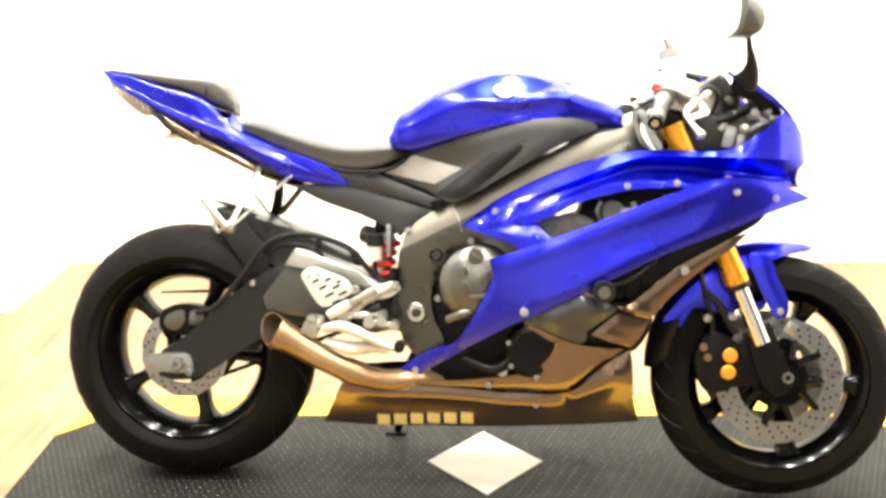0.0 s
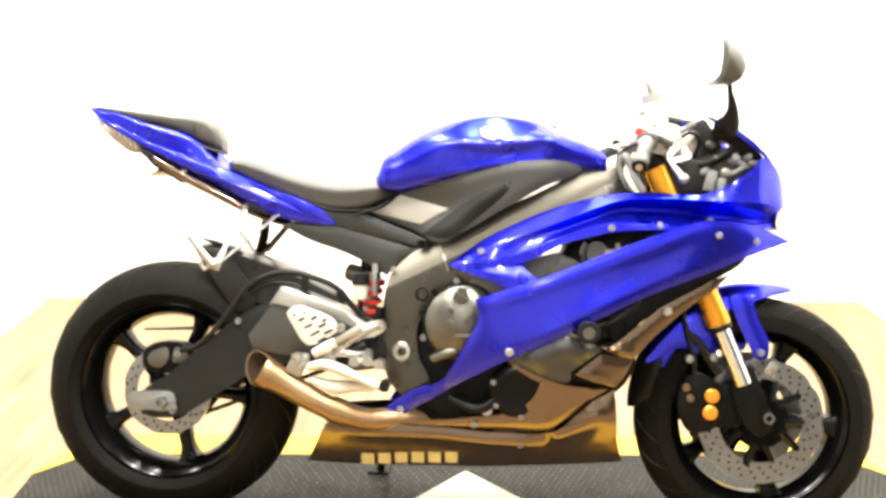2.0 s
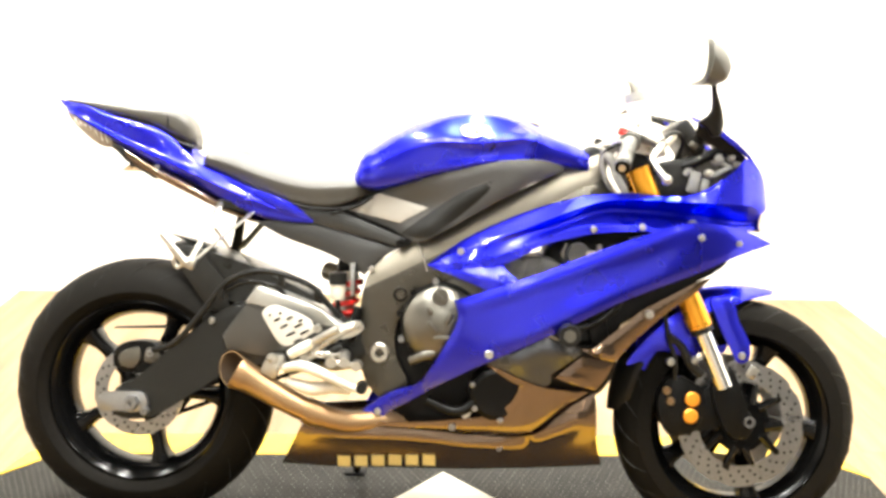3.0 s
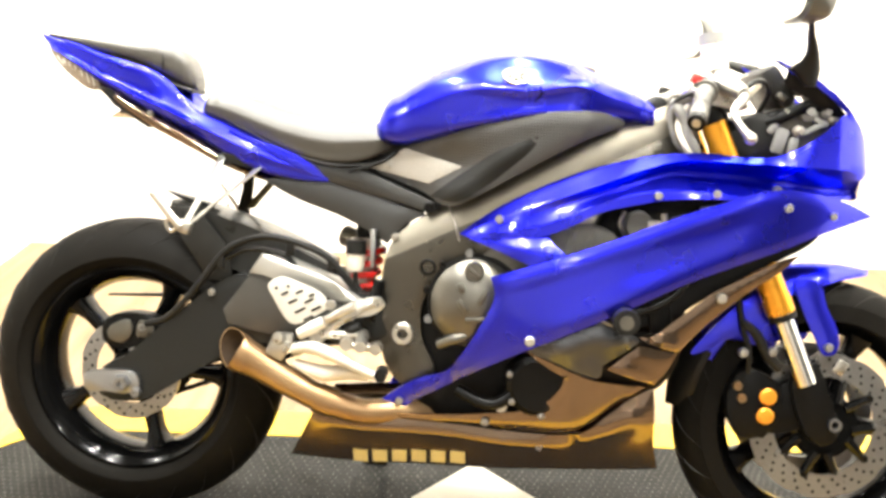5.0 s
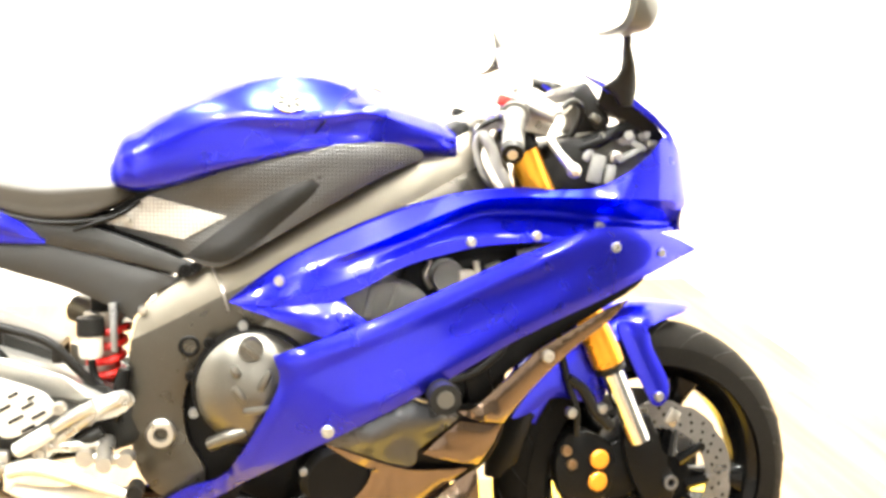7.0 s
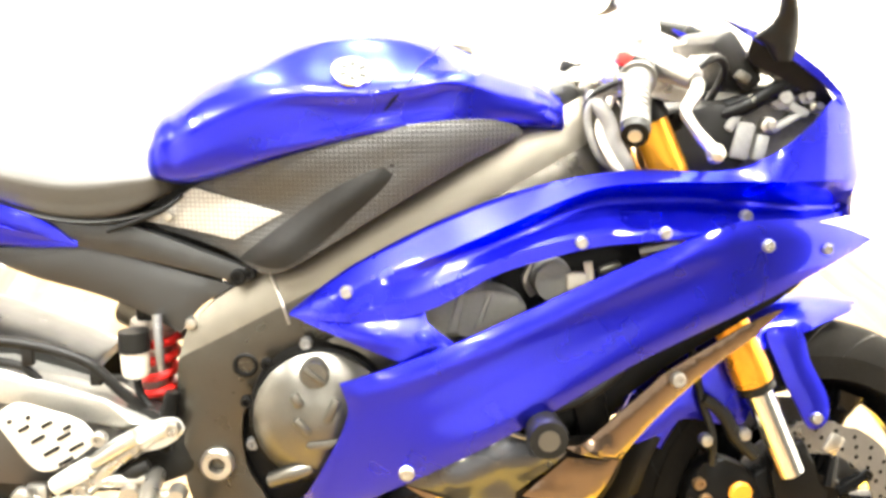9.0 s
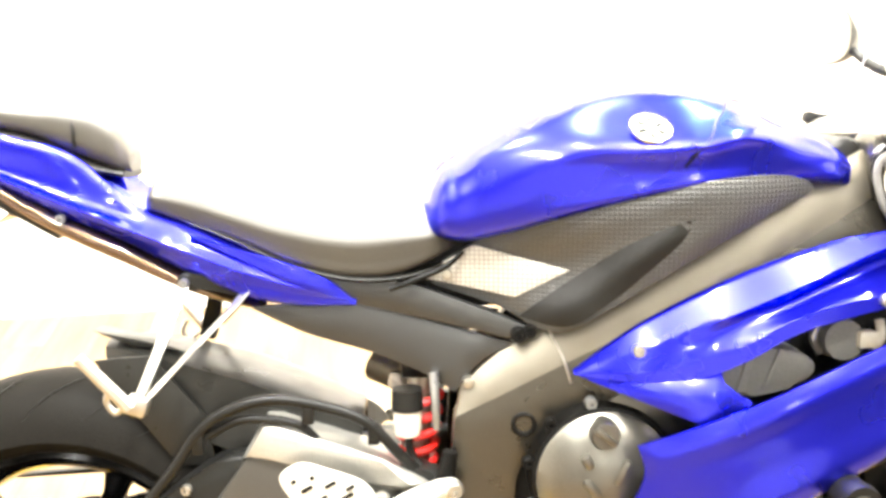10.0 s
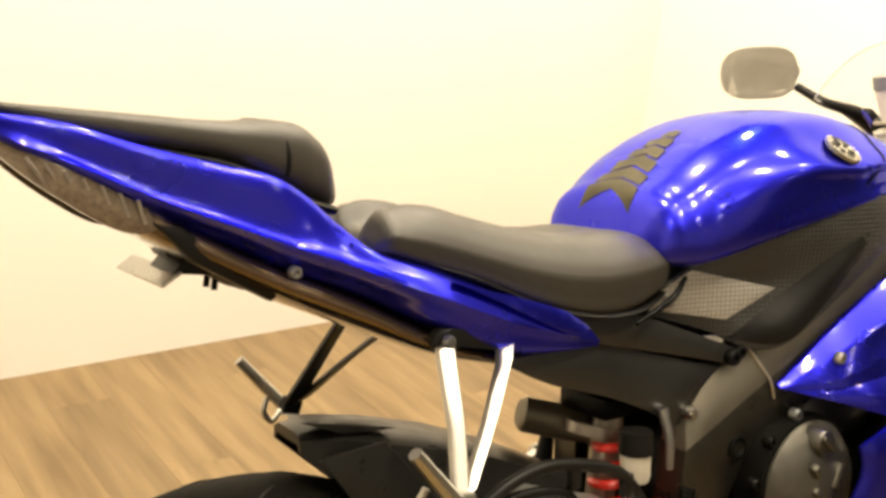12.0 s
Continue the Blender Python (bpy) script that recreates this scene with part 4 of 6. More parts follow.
ARM_ROWS += [(1.015, 0.831, 0.16, 0.805, 0.188, 0.782, 0.172, 0.763, 0.205, 0.744, 0.207), (1.081, 0.843, 0.158, 0.828, 0.178, 0.803, 0.155, 0.772, 0.202, 0.758, 0.204), (1.154, 0.849, 0.155, 0.835, 0.174, 0.806, 0.14, 0.772, 0.198, 0.763, 0.2), (1.223, 0.845, 0.154, 0.834, 0.171, 0.805, 0.13, 0.77, 0.19, 0.764, 0.191), (1.29, 0.851, 0.15, 0.833, 0.166, 0.8, 0.12, 0.775, 0.163, 0.769, 0.164)]
ARM_ROWS += [(1.333, 0.871, 0.15, 0.832, 0.166, 0.797, 0.122, 0.777, 0.155, 0.771, 0.156), (1.376, 0.902, 0.14, 0.831, 0.156, 0.793, 0.116, 0.778, 0.14, 0.772, 0.141), (1.42, 0.937, 0.12, 0.83, 0.14, 0.791, 0.1, 0.78, 0.118, 0.773, 0.119), (1.448, 0.918, 0.1, 0.829, 0.12, 0.791, 0.092, 0.782, 0.101, 0.774, 0.102), (1.47, 0.893, 0.074, 0.828, 0.094, 0.79, 0.078, 0.783, 0.083, 0.776, 0.084), (1.486, 0.864, 0.045, 0.826, 0.06, 0.792, 0.056, 0.785, 0.06, 0.778, 0.061), (1.496, 0.835, 0.02, 0.822, 0.028, 0.8, 0.03, 0.792, 0.034, 0.784, 0.036), (1.5, 0.815, 0.004, 0.81, 0.006, 0.803, 0.007, 0.798, 0.008, 0.793, 0.009)]
ARM_FINE = eased(ARM_ROWS, 110)


def up_half(q):
    """Half-width of the upper fairing at (along, up)."""
    q = np.atleast_2d(q)[0]
    row = [float(np.interp(q[0], ARM_FINE[:, 0], ARM_FINE[:, k])) for k in range(11)]
    return [float(np.interp(q[1], row[9:0:-2], row[10:1:-2]))]


def upper_shell(s):
    rings = []
    for row in ARM_FINE:
        pts = [(row[2 + 2 * k], row[1 + 2 * k]) for k in range(5)]
        line = curve_through([pts[0], (*pts[1], True), pts[2], (*pts[3], True), pts[4]], False, 6)
        rings.append([(row[0], s * p[0], p[1]) for p in line] + [(row[0], s * (p[0] - 0.004), p[1]) for p in line[::-1]])
    return skinned(rings)


for s in (-1, 1):
    low = part("side_fairing", sheet(LOWER, low_half, s, 0.004, 0.005, 0.01, 0.009, 0, (((0.78, 0.58), (1.25, 0.76), 0.004, 0.025), ((0.86, 0.49), (1.3, 0.7), 0.006, 0.05), ((0.66, 0.345), (0.675, 0.372), (0.69, 0.402), -0.006, 0.012))), BLUE, bike, "glossy blue side fairing panel")
    for u, w, r in ((1.301, 0.755, 0.0085), (1.393, 0.743, 0.0075), (0.838, 0.477, 0.01), (0.582, 0.314, 0.0085)):
        part("fairing_screw", knob((u, s * (float(low_half((u, w))[0]) + 0.0015), w), r, s, 0.006), ALLOY, low, "small silver screw")
    up = part("upper_fairing", upper_shell(s), BLUE, bike, "glossy blue upper fairing arm", sharp=50)
    part("fairing_hook", sheet(HOOK, hook_half, s, 0.004, 0.004, 0.01, 0.01, 0.001, (((0.7, 0.662), (0.78, 0.652), (0.89, 0.646), 0.005, 0.025),)), BLUE, up)
    for u, w, r in ((1.291, 0.785, 0.0085), (0.766, 0.702, 0.0085), (1.061, 0.765, 0.008), (1.17, 0.773, 0.008)):
        part("fairing_screw", knob((u, s * (float(up_half((u, w))[0]) + 0.004), w), r, s, 0.006), ALLOY, up, "small silver screw")
    part("headlight", sheet([(1.455, 0.776), (1.508, 0.764), (1.505, 0.79), (1.496, 0.82), (1.484, 0.838), (1.466, 0.825)], skin((1.45, 0.77, 0.115), (1.5, 0.77, 0.085), (1.495, 0.82, 0.06), (1.46, 0.82, 0.1)), s, 0.01, 0.003, 0.006, 0.01), HEADLENS, bike, "clear headlight lens")
    # strip that carries the mirror
    rim_line = ((1.452, 0.085, 0.905), (1.436, 0.108, 0.926), (1.42, 0.12, 0.941), (1.39, 0.125, 0.968), (1.35, 0.127, 0.996), (1.305, 0.125, 1.017), (1.265, 0.118, 1.036))
    part("cowl_rim", skinned([[(u, s * (v + a * k), w + b * k) for a, b in ((-0.004, -0.008), (0.004, -0.01), (0.006, 0.004), (-0.003, 0.006))] for (u, v, w), k in zip(rim_line, (0.6, 0.8, 0.9, 1, 1, 0.9, 0.25))]), BLUE, bike, "slim blue cowl rim", sharp=60)
    # mirror: the left one is folded further back
    hu, hv, hw, turn = ((1.268, 0.236, 1.139, 8), (1.162, 0.27, 1.112, -30))[s > 0]
    path = [(1.35, 0.13, 1.0), (1.3, 0.15, 1.03), (1.26, 0.155, 1.043), (1.22, 0.17, 1.055), (1.2, 0.215, 1.085)]
    if s < 0:  # upright stalk that flares into a pointed foot on the rim
        flare = [(0.985, 1.328, 1.35, 0.127), (1.004, 1.312, 1.354, 0.131), (1.016, 1.293, 1.354, 0.135), (1.024, 1.304, 1.352, 0.138), (1.031, 1.313, 1.35, 0.142), (1.044, 1.319, 1.345, 0.15), (1.06, 1.318, 1.338, 0.158), (1.078, 1.314, 1.328, 0.168), (1.09, 1.311, 1.323, 0.18), (1.1, 1.3, 1.318, 0.195)]
        stalk = skinned([[((a + b) / 2 + (b - a) / 2 * math.cos(q), s * (v + 0.011 * math.sin(q)), w) for q in np.linspace(0, 2 * math.pi, 14, endpoint=False)] for w, a, b, v in flare])
    else:
        stalk = tube([(u, s * v, w) for u, v, w in path], [0.021, 0.016, 0.011, 0.009, 0.008], 12, 6)
    stem = part("mirror", stalk, PLASTIC, bike, "black plastic mirror on a bent stalk")
    if s > 0:
        part("mirror_foot", block((1.318, s * 0.127, 1.02), (0.07, 0.02, 0.018), 0.006, (0, 30, 0)), PLASTIC, stem)
    seat_turn = Matrix.Translation((hu, s * hv, hw)) @ Matrix.Rotation(radians(-s * turn), 4, "Z")
    back = [(0.004, 0.045), (-0.002, -0.053, True), (0.032, -0.051), (0.05, -0.044), (0.059, -0.021), (0.054, 0.001), (0.041, 0.022), (0.022, 0.037)]
    profile = curve_through(back, True, 4) if s < 0 else [(0.052 * max(math.cos(q), -0.12), 0.049 * math.copysign(abs(math.sin(q)) ** 0.75, math.sin(q))) for q in np.linspace(0, 2 * math.pi, 20, endpoint=False)]
    rings = []
    for f in np.linspace(-1, 1, 13):
        k = (1 - abs(f) ** 3.5) ** 0.45 if abs(f) < 1 else 0.08
        rings.append([seat_turn @ Vector((p[0] * k + 0.006 * f * f, s * 0.072 * f, p[1] * k)) for p in profile])
    part("mirror_shell", skinned(rings), SHELL, stem, "satin dark mirror housing")
    bm = bmesh.new()
    bm.faces.new([bm.verts.new(seat_turn @ Vector((-0.0085, s * 0.0705 * math.copysign(abs(math.cos(q)) ** 0.6, math.cos(q)), 0.0465 * math.copysign(abs(math.sin(q)) ** 0.7, math.sin(q))))) for q in np.linspace(0, 2 * math.pi, 36, endpoint=False)])
    bmesh.ops.solidify(bm, geom=bm.faces[:], thickness=0.002)
    part("mirror_glass", bm, MIRROR, stem, "silvered mirror glass", smooth=False)
nose = part("nose_cowl", prism([(1.38, 0.88), (1.415, 0.92), (1.44, 0.908), (1.462, 0.884), (1.474, 0.856), (1.48, 0.826), (1.478, 0.782), (1.43, 0.77), (1.4, 0.8)], -0.04, 0.04, -1, 0.01), BLUE, bike, "blue nose cowl")
part("air_intake", prism([(1.38, 0.72), (1.42, 0.75), (1.44, 0.765), (1.44, 0.775), (1.4, 0.77), (1.38, 0.74)], -0.06, 0.06, -1, 0.006), PLASTIC, bike, "black central air intake")
rings = []
for f in np.linspace(0, 1, 14):
    u, top, half = 1.43 - 0.225 * f, 0.934 + 0.27 * f - 0.05 * f * f, 0.075 + 0.095 * f ** 0.8
    edge = np.interp(u, (1.205, 1.264, 1.3, 1.34, 1.376, 1.409, 1.43), (1.06, 1.036, 1.02, 0.999, 0.977, 0.951, 0.933))
    line = [(u - 0.01 * (a * a), half * a, edge + (top - edge) * (1 - abs(a) ** 2.6)) for a in np.linspace(-1, 1, 17)]
    rings.append(line + [(x - 0.0015, y * 0.985, z - 0.0025) for x, y, z in line[::-1]])
screen = part("windscreen", skinned(rings), SCREEN, bike, "clear curved windscreen", sharp=60)
screen.visible_shadow = False
part("screen_edge", tube([(x, y, z + 0.001) for x, y, z in rings[-1][:17]], 0.0016, 6), PALE, screen, "pale polished edge")

# bronze lower bodywork
mid_half = skin((0.838, 0.46, 0.215), (0.94, 0.5, 0.222), (0.97, 0.53, 0.224), (1.045, 0.5, 0.206), (1.12, 0.485, 0.186), (1.2, 0.6, 0.188), (1.31, 0.675, 0.19), (0.98, 0.43, 0.205), (1.07, 0.41, 0.185), (0.9, 0.4, 0.2), (1.06, 0.39, 0.182), (0.95, 0.3, 0.165), (0.75, 0.29, 0.15), (0.6, 0.28, 0.14), (0.45, 0.28, 0.13))
bel_half = skin((0.95, 0.3, 0.165), (0.75, 0.295, 0.152), (0.6, 0.283, 0.142), (0.42, 0.278, 0.13), (1.06, 0.385, 0.182), (1.07, 0.32, 0.178), (1.1, 0.24, 0.135), (1.0, 0.22, 0.125), (0.85, 0.2, 0.112), (0.6, 0.18, 0.1), (0.37, 0.178, 0.09), (0.8, 0.25, 0.145), (0.5, 0.23, 0.128), (1.0, 0.28, 0.16))
for s in (-1, 1):
    part("fairing_blade", sheet([(0.835, 0.453, True), (0.884, 0.481), (0.934, 0.509), (0.962, 0.525, True), (1.008, 0.509), (1.043, 0.492, True), (1.046, 0.482), (1.012, 0.456), (0.981, 0.433, True), (0.979, 0.411), (0.963, 0.404), (0.919, 0.418), (0.872, 0.438)], mid_half, s, 0.004, 0.006, 0.012, 0.012, 0.004, (((0.88, 0.455), (0.95, 0.49), (1.03, 0.487), 0.012, 0.04),)), GRAPHITE, bike, "glossy graphite grey fairing blade")
    part("blade_lip", tube([(u, s * (float(mid_half((u, w))[0]) + 0.004), w) for u, w in ((0.95, 0.52), (0.964, 0.527), (0.985, 0.519), (1.003, 0.512))], [0.002, 0.004, 0.004, 0.002], 8), STEEL, bike, "bright lip of the fairing blade")
    bronze = part("bronze_fairing", sheet([(1.05, 0.476, True), (1.085, 0.468), (1.124, 0.461, True), (1.108, 0.426), (1.086, 0.395, True), (1.037, 0.409), (0.99, 0.425, True), (1.018, 0.45)], mid_half, s, 0.004, 0.004, 0.01, 0.012, 0, (((1.0, 0.428), (1.08, 0.404), 0.006, 0.016),)), BRONZE, bike, "bronze lacquered fairing panel")
    part("bronze_upper_panel", sheet([(1.044, 0.493, True), (1.073, 0.496), (1.119, 0.532), (1.165, 0.571), (1.176, 0.582), (1.246, 0.622), (1.3, 0.653), (1.335, 0.666, True), (1.3, 0.628), (1.25, 0.59), (1.2, 0.545), (1.16, 0.505), (1.125, 0.463, True), (1.085, 0.472)], mid_half, s, 0.004, 0.005, 0.009, 0.011, 0.002, (((1.05, 0.484), (1.09, 0.486), (1.125, 0.468), 0.006, 0.016),)), BRONZE, bike, "bronze lacquered fairing panel")
    part("vent_back", sheet([(0.96, 0.44), (1.05, 0.5), (1.13, 0.47), (1.1, 0.39), (1.02, 0.36), (0.94, 0.38)], mid_half, s, 0.004, 0.002, 0.006, 0.012, -0.014), ENGINE, bronze, "dark vent slot behind the panels")
    part("fairing_screw", knob((1.195, s * 0.192, 0.577), 0.0105, s, 0.007), ALLOY, bronze, "small silver screw")
    part("belly_fairing", sheet([(0.835, 0.451, True), (0.872, 0.437), (0.914, 0.419), (0.963, 0.402), (1.017, 0.395), (1.069, 0.391, True), (1.03, 0.363), (0.991, 0.329), (0.964, 0.303), (0.935, 0.285), (0.897, 0.278), (0.81, 0.278), (0.7, 0.28), (0.612, 0.28), (0.537, 0.283, True), (0.537, 0.289, True), (0.612, 0.291), (0.699, 0.298), (0.765, 0.308), (0.829, 0.32), (0.863, 0.335), (0.887, 0.354), (0.904, 0.38), (0.91, 0.402, True), (0.872, 0.424)], mid_half, s, 0.004, 0.005, 0.01, 0.012, 0.002, (((0.84, 0.446), (0.93, 0.407), (1.04, 0.388), 0.006, 0.014),)), BRONZE, bike, "bronze lacquered belly fairing")
    pan = part("belly_pan", sheet([(0.4, 0.272, True), (0.538, 0.28), (0.611, 0.276), (0.7, 0.275), (0.81, 0.272), (0.898, 0.27), (0.939, 0.278), (0.97, 0.296), (0.996, 0.324), (1.035, 0.359), (1.084, 0.39, True), (1.09, 0.347), (1.097, 0.271), (1.115, 0.205, True), (1.038, 0.196), (0.85, 0.178), (0.6, 0.168), (0.347, 0.163, True)], bel_half, s, 0.005, 0.006, 0.012, 0.012, 0, (((0.93, 0.265), (1.0, 0.3), (1.06, 0.35), 0.012, 0.05), ((0.42, 0.258), (0.7, 0.256), (0.93, 0.24), 0.007, 0.03))), BRONZE, bike, "dark bronze belly pan with pale lettering bars")
    for u, w in ((0.872, 0.242),):
        part("fairing_screw", knob((u, s * (float(bel_half((u, w))[0]) + 0.002), w), 0.0075, s, 0.005), STEEL, pan)
    for k in range(6):
        u, w = 0.503 + 0.0407 * k, 0.184 + 0.013 * k / 5
        mark = sheet([(u - 0.015, w + 0.0145, True), (u + 0.015, w + 0.0145, True), (u + 0.015, w - 0.0145, True), (u - 0.015, w - 0.0145, True)], bel_half, s, 0.002, 0, 0.005, 0.012, 0.003)
        part("letter_bar", mark, LETTER, pan)
part("belly_floor", prism([(0.36, 0.167), (0.4, 0.19), (1.08, 0.212), (1.1, 0.197), (0.85, 0.177)], -0.085, 0.085, -1, 0.004), PLASTIC, bike, "black belly pan floor")

# tank, its covers and badge
TANK = [(0.498, 0.87, 0.85, 0.835, 0.07), (0.511, 0.908, 0.862, 0.838, 0.105), (0.55, 0.946, 0.88, 0.834, 0.132), (0.6, 0.98, 0.905, 0.843, 0.15), (0.66, 1.008, 0.93, 0.86, 0.166), (0.73, 1.027, 0.953, 0.878, 0.178), (0.79, 1.032, 0.962, 0.891, 0.184), (0.85, 1.027, 0.958, 0.9, 0.182), (0.91, 1.011, 0.95, 0.905, 0.172), (0.97, 0.983, 0.94, 0.905, 0.152), (1.02, 0.965, 0.928, 0.9, 0.132), (1.055, 0.945, 0.92, 0.895, 0.11)]
def tank_ring(top, low, half, facet, ridge):
    """Half a cross-section from the top down: round where facet is 0; where it is 1, a flat upper facet, a ridge and a hollow under it."""
    soft = [(0, 1), (0.3, 0.985), (0.58, 0.93), (0.82, 0.8), (0.96, 0.58), (1.0, 0.4), (0.99, 0.22), (0.93, 0.06), (0.8, 0)]
    cut = [(0, 1), (0.3, 0.985), (0.57, 0.915), (0.8, (0.9 + ridge) / 2), (1.0, ridge), (0.97, ridge - 0.12), (0.95, ridge * 0.45), (0.955, 0.07), (0.85, 0)]
    pts = [((1 - facet) * a[0] + facet * b[0], (1 - facet) * a[1] + facet * b[1]) for a, b in zip(soft, cut)]
    line = curve_through(pts, False, 6)
    return [(p[0] * half, low + (top - low) * p[1]) for p in line]


def tank_side(u):
    rows = eased(TANK, 120)
    top, low, half = (float(np.interp(u, rows[:, 0], rows[:, k])) for k in (1, 3, 4))
    facet = float(np.interp(u, (0.6, 0.75, 0.88, 0.97), (0, 1, 1, 0.1)))
    return tank_ring(top, low, half, facet, float(np.interp(u, (0.58, 0.69, 0.74, 0.8, 0.85, 0.89, 0.95), (0.62, 0.56, 0.49, 0.43, 0.46, 0.54, 0.6))))


rings = []
for u, *_ in eased(TANK, 64):
    half_ring = tank_side(u)
    rings.append([(u, -v, w) for v, w in half_ring] + [(u, v, w) for v, w in half_ring[:0:-1]])
tank = part("fuel_tank", skinned(rings), BLUE, bike, "glossy blue sculpted fuel tank", sharp=50)
for s in (-1, 1):
    section = tank_side(0.781)
    k = min(range(10, len(section) - 2), key=lambda j: abs(section[j][1] - 0.973))
    (v0, w0), (v1, w1) = section[k - 2], section[k + 2]
    tilt = math.atan2(v1 - v0, w0 - w1)
    m = Matrix.Translation((0.781, s * (section[k][0] + 0.003 * math.cos(tilt)), section[k][1] + 0.003 * math.sin(tilt))) @ Matrix.Rotation(s * tilt, 4, "X") @ Matrix.Rotation(radians(6), 4, "Z")
    ring = lathe([(0.0265, -0.003 * s), (0.0265, 0.002 * s), (0.0235, 0.003 * s), (0.0225, 0.0015 * s), (0.0005, 0.0015 * s)], (0, 0, 0), 36, closed=False)
    ring.transform(m)
    badge = part("tank_badge", ring, SILVERBADGE, tank, "round silver badge with dark cut-outs")
    for k in range(6):
        a = 60 * k + 30
        p = block((0.0135 * math.cos(radians(a)), s * 0.0018, 0.0135 * math.sin(radians(a))), (0.011, 0.002, 0.007), 0.0008, (0, -a, 0))
        p.transform(m)
        part("badge_cut", p, ENGINE, badge)
    seam = []
    for u, k in ((0.9, 8), (0.892, 12), (0.88, 16), (0.865, 19), (0.85, 23), (0.835, 28), (0.82, 34)):
        v, w = tank_side(u)[k]
        seam.append((u, s * (v + 0.0004), w + 0.0004))
    part("tank_seam", tube(seam, 0.0014, 6), ENGINE, tank)
cap = part("fuel_cap", lathe([(0.045, 0), (0.045, 0.008), (0.038, 0.012), (0.0005, 0.012)], (0, 0, 0), 36, closed=False), COVER, tank, "round alloy filler cap")
cap.matrix_basis = pose(0.9, 0, 0.999, 84, 0, 0)

def on_tank(u, v, lift=0.0016):
    """A point on the tank's top."""
    side = np.array(tank_side(u)[:24])
    return (u, v, float(np.interp(abs(v), side[:, 0], side[:, 1])) + lift)


for k in range(6):
    u0, u1, h = 0.522 + 0.021 * k, 0.54 + 0.021 * k, (0.046, 0.042, 0.036, 0.028, 0.022, 0.012)[k]
    bm = bmesh.new()
    grid = [[bm.verts.new(on_tank(u0 + (u1 - u0) * b - 0.3 * abs(a) * h, a * h)) for a in np.linspace(-1, 1, 9)] for b in np.linspace(0, 1, 5)]
    for ra, rb in zip(grid, grid[1:]):
        for i in range(8):
            bm.faces.new([ra[i], ra[i + 1], rb[i + 1], rb[i]])
    bmesh.ops.solidify(bm, geom=bm.faces[:], thickness=-0.0012)
    part("tank_pad", bm, PADGOLD, tank, "dull gold tank protector pad")
cov_half = skin((0.684, 0.796, 0.134), (0.575, 0.82, 0.1), (0.66, 0.857, 0.142), (0.75, 0.885, 0.17), (0.85, 0.91, 0.18), (0.93, 0.914, 0.168), (0.985, 0.9, 0.142), (0.7, 0.74, 0.16), (0.85, 0.83, 0.176), (0.52, 0.785, 0.088), (0.8, 0.86, 0.172), (0.62, 0.74, 0.115))
for s in (-1, 1):
    cover = part("tank_cover", sheet([(0.57, 0.832, True), (0.661, 0.862), (0.744, 0.886), (0.837, 0.91), (0.92, 0.917), (0.975, 0.912), (0.996, 0.896), (0.96, 0.878), (0.922, 0.862), (0.84, 0.816), (0.727, 0.748), (0.676, 0.72), (0.64, 0.724), (0.6, 0.745), (0.484, 0.782, True), (0.54, 0.815)], cov_half, s, 0.006, 0.005, 0.01, 0.012), GRAIN, bike, "grained black tank side cover")
    part("cover_ridge", sheet([(0.622, 0.735, True), (0.655, 0.762), (0.7, 0.796), (0.746, 0.828), (0.79, 0.85), (0.835, 0.866, True), (0.82, 0.838), (0.78, 0.8), (0.727, 0.756), (0.678, 0.727)], cov_half, s, 0.008, 0.01, 0.014, 0.01, 0.01), PLASTIC, cover, "smooth black moulded ridge")
    part("knee_pad", sheet([(0.49, 0.785, True), (0.566, 0.828, True), (0.686, 0.798, True), (0.618, 0.76, True)], cov_half, s, 0.004, 0.003, 0.006, 0.012, 0.005), GREYPAD, cover, "silver-grey knee pad")
    part("cover_bolt", knob((0.53, s * 0.096, 0.79), 0.007, s, 0.006, False), ALLOY, cover)
part("airbox_cover", prism([(1.0, 0.9), (1.05, 0.955), (1.085, 0.95), (1.09, 0.9), (1.06, 0.87)], -0.07, 0.07, -1, 0.012), PLASTIC, bike, "black airbox front cover")

# seats and tail
part("seat_bracket", prism([(0.44, 0.765), (0.5, 0.8), (0.56, 0.838), (0.62, 0.845), (0.62, 0.75), (0.5, 0.75)], -0.082, 0.082, -1, 0.004), ENGINE, bike, "black bracket under the seat")
rings = []
for u, top, mid, low, half in eased([(0.132, 0.896, 0.888, 0.88, 0.06), (0.14, 0.914, 0.896, 0.88, 0.077), (0.16, 0.924, 0.894, 0.874, 0.085), (0.2, 0.925, 0.884, 0.86, 0.09), (0.25, 0.911, 0.868, 0.842, 0.097), (0.32, 0.893, 0.847, 0.812, 0.107), (0.41, 0.881, 0.833, 0.79, 0.116), (0.48, 0.88, 0.838, 0.797, 0.113), (0.53, 0.868, 0.843, 0.82, 0.1), (0.555, 0.856, 0.843, 0.83, 0.07)], 56):
    dip = float(np.interp(u, (0.16, 0.22, 0.34, 0.46), (0.026, 0.02, 0.012, 0.0)))
    line = curve_through([(0, top - dip), (0.22 * half, top - dip * 0.75), (0.46 * half, top), (0.7 * half, top - 0.16 * (top - mid)), (0.9 * half, mid + 0.42 * (top - mid)), (half, mid, True), (0.98 * half, (mid + low) / 2), (0.92 * half, low), (0, low + 0.002)], False, 4)
    rings.append([(u, -p[0], p[1]) for p in line] + [(u, p[0], p[1]) for p in line[-2:0:-1]])
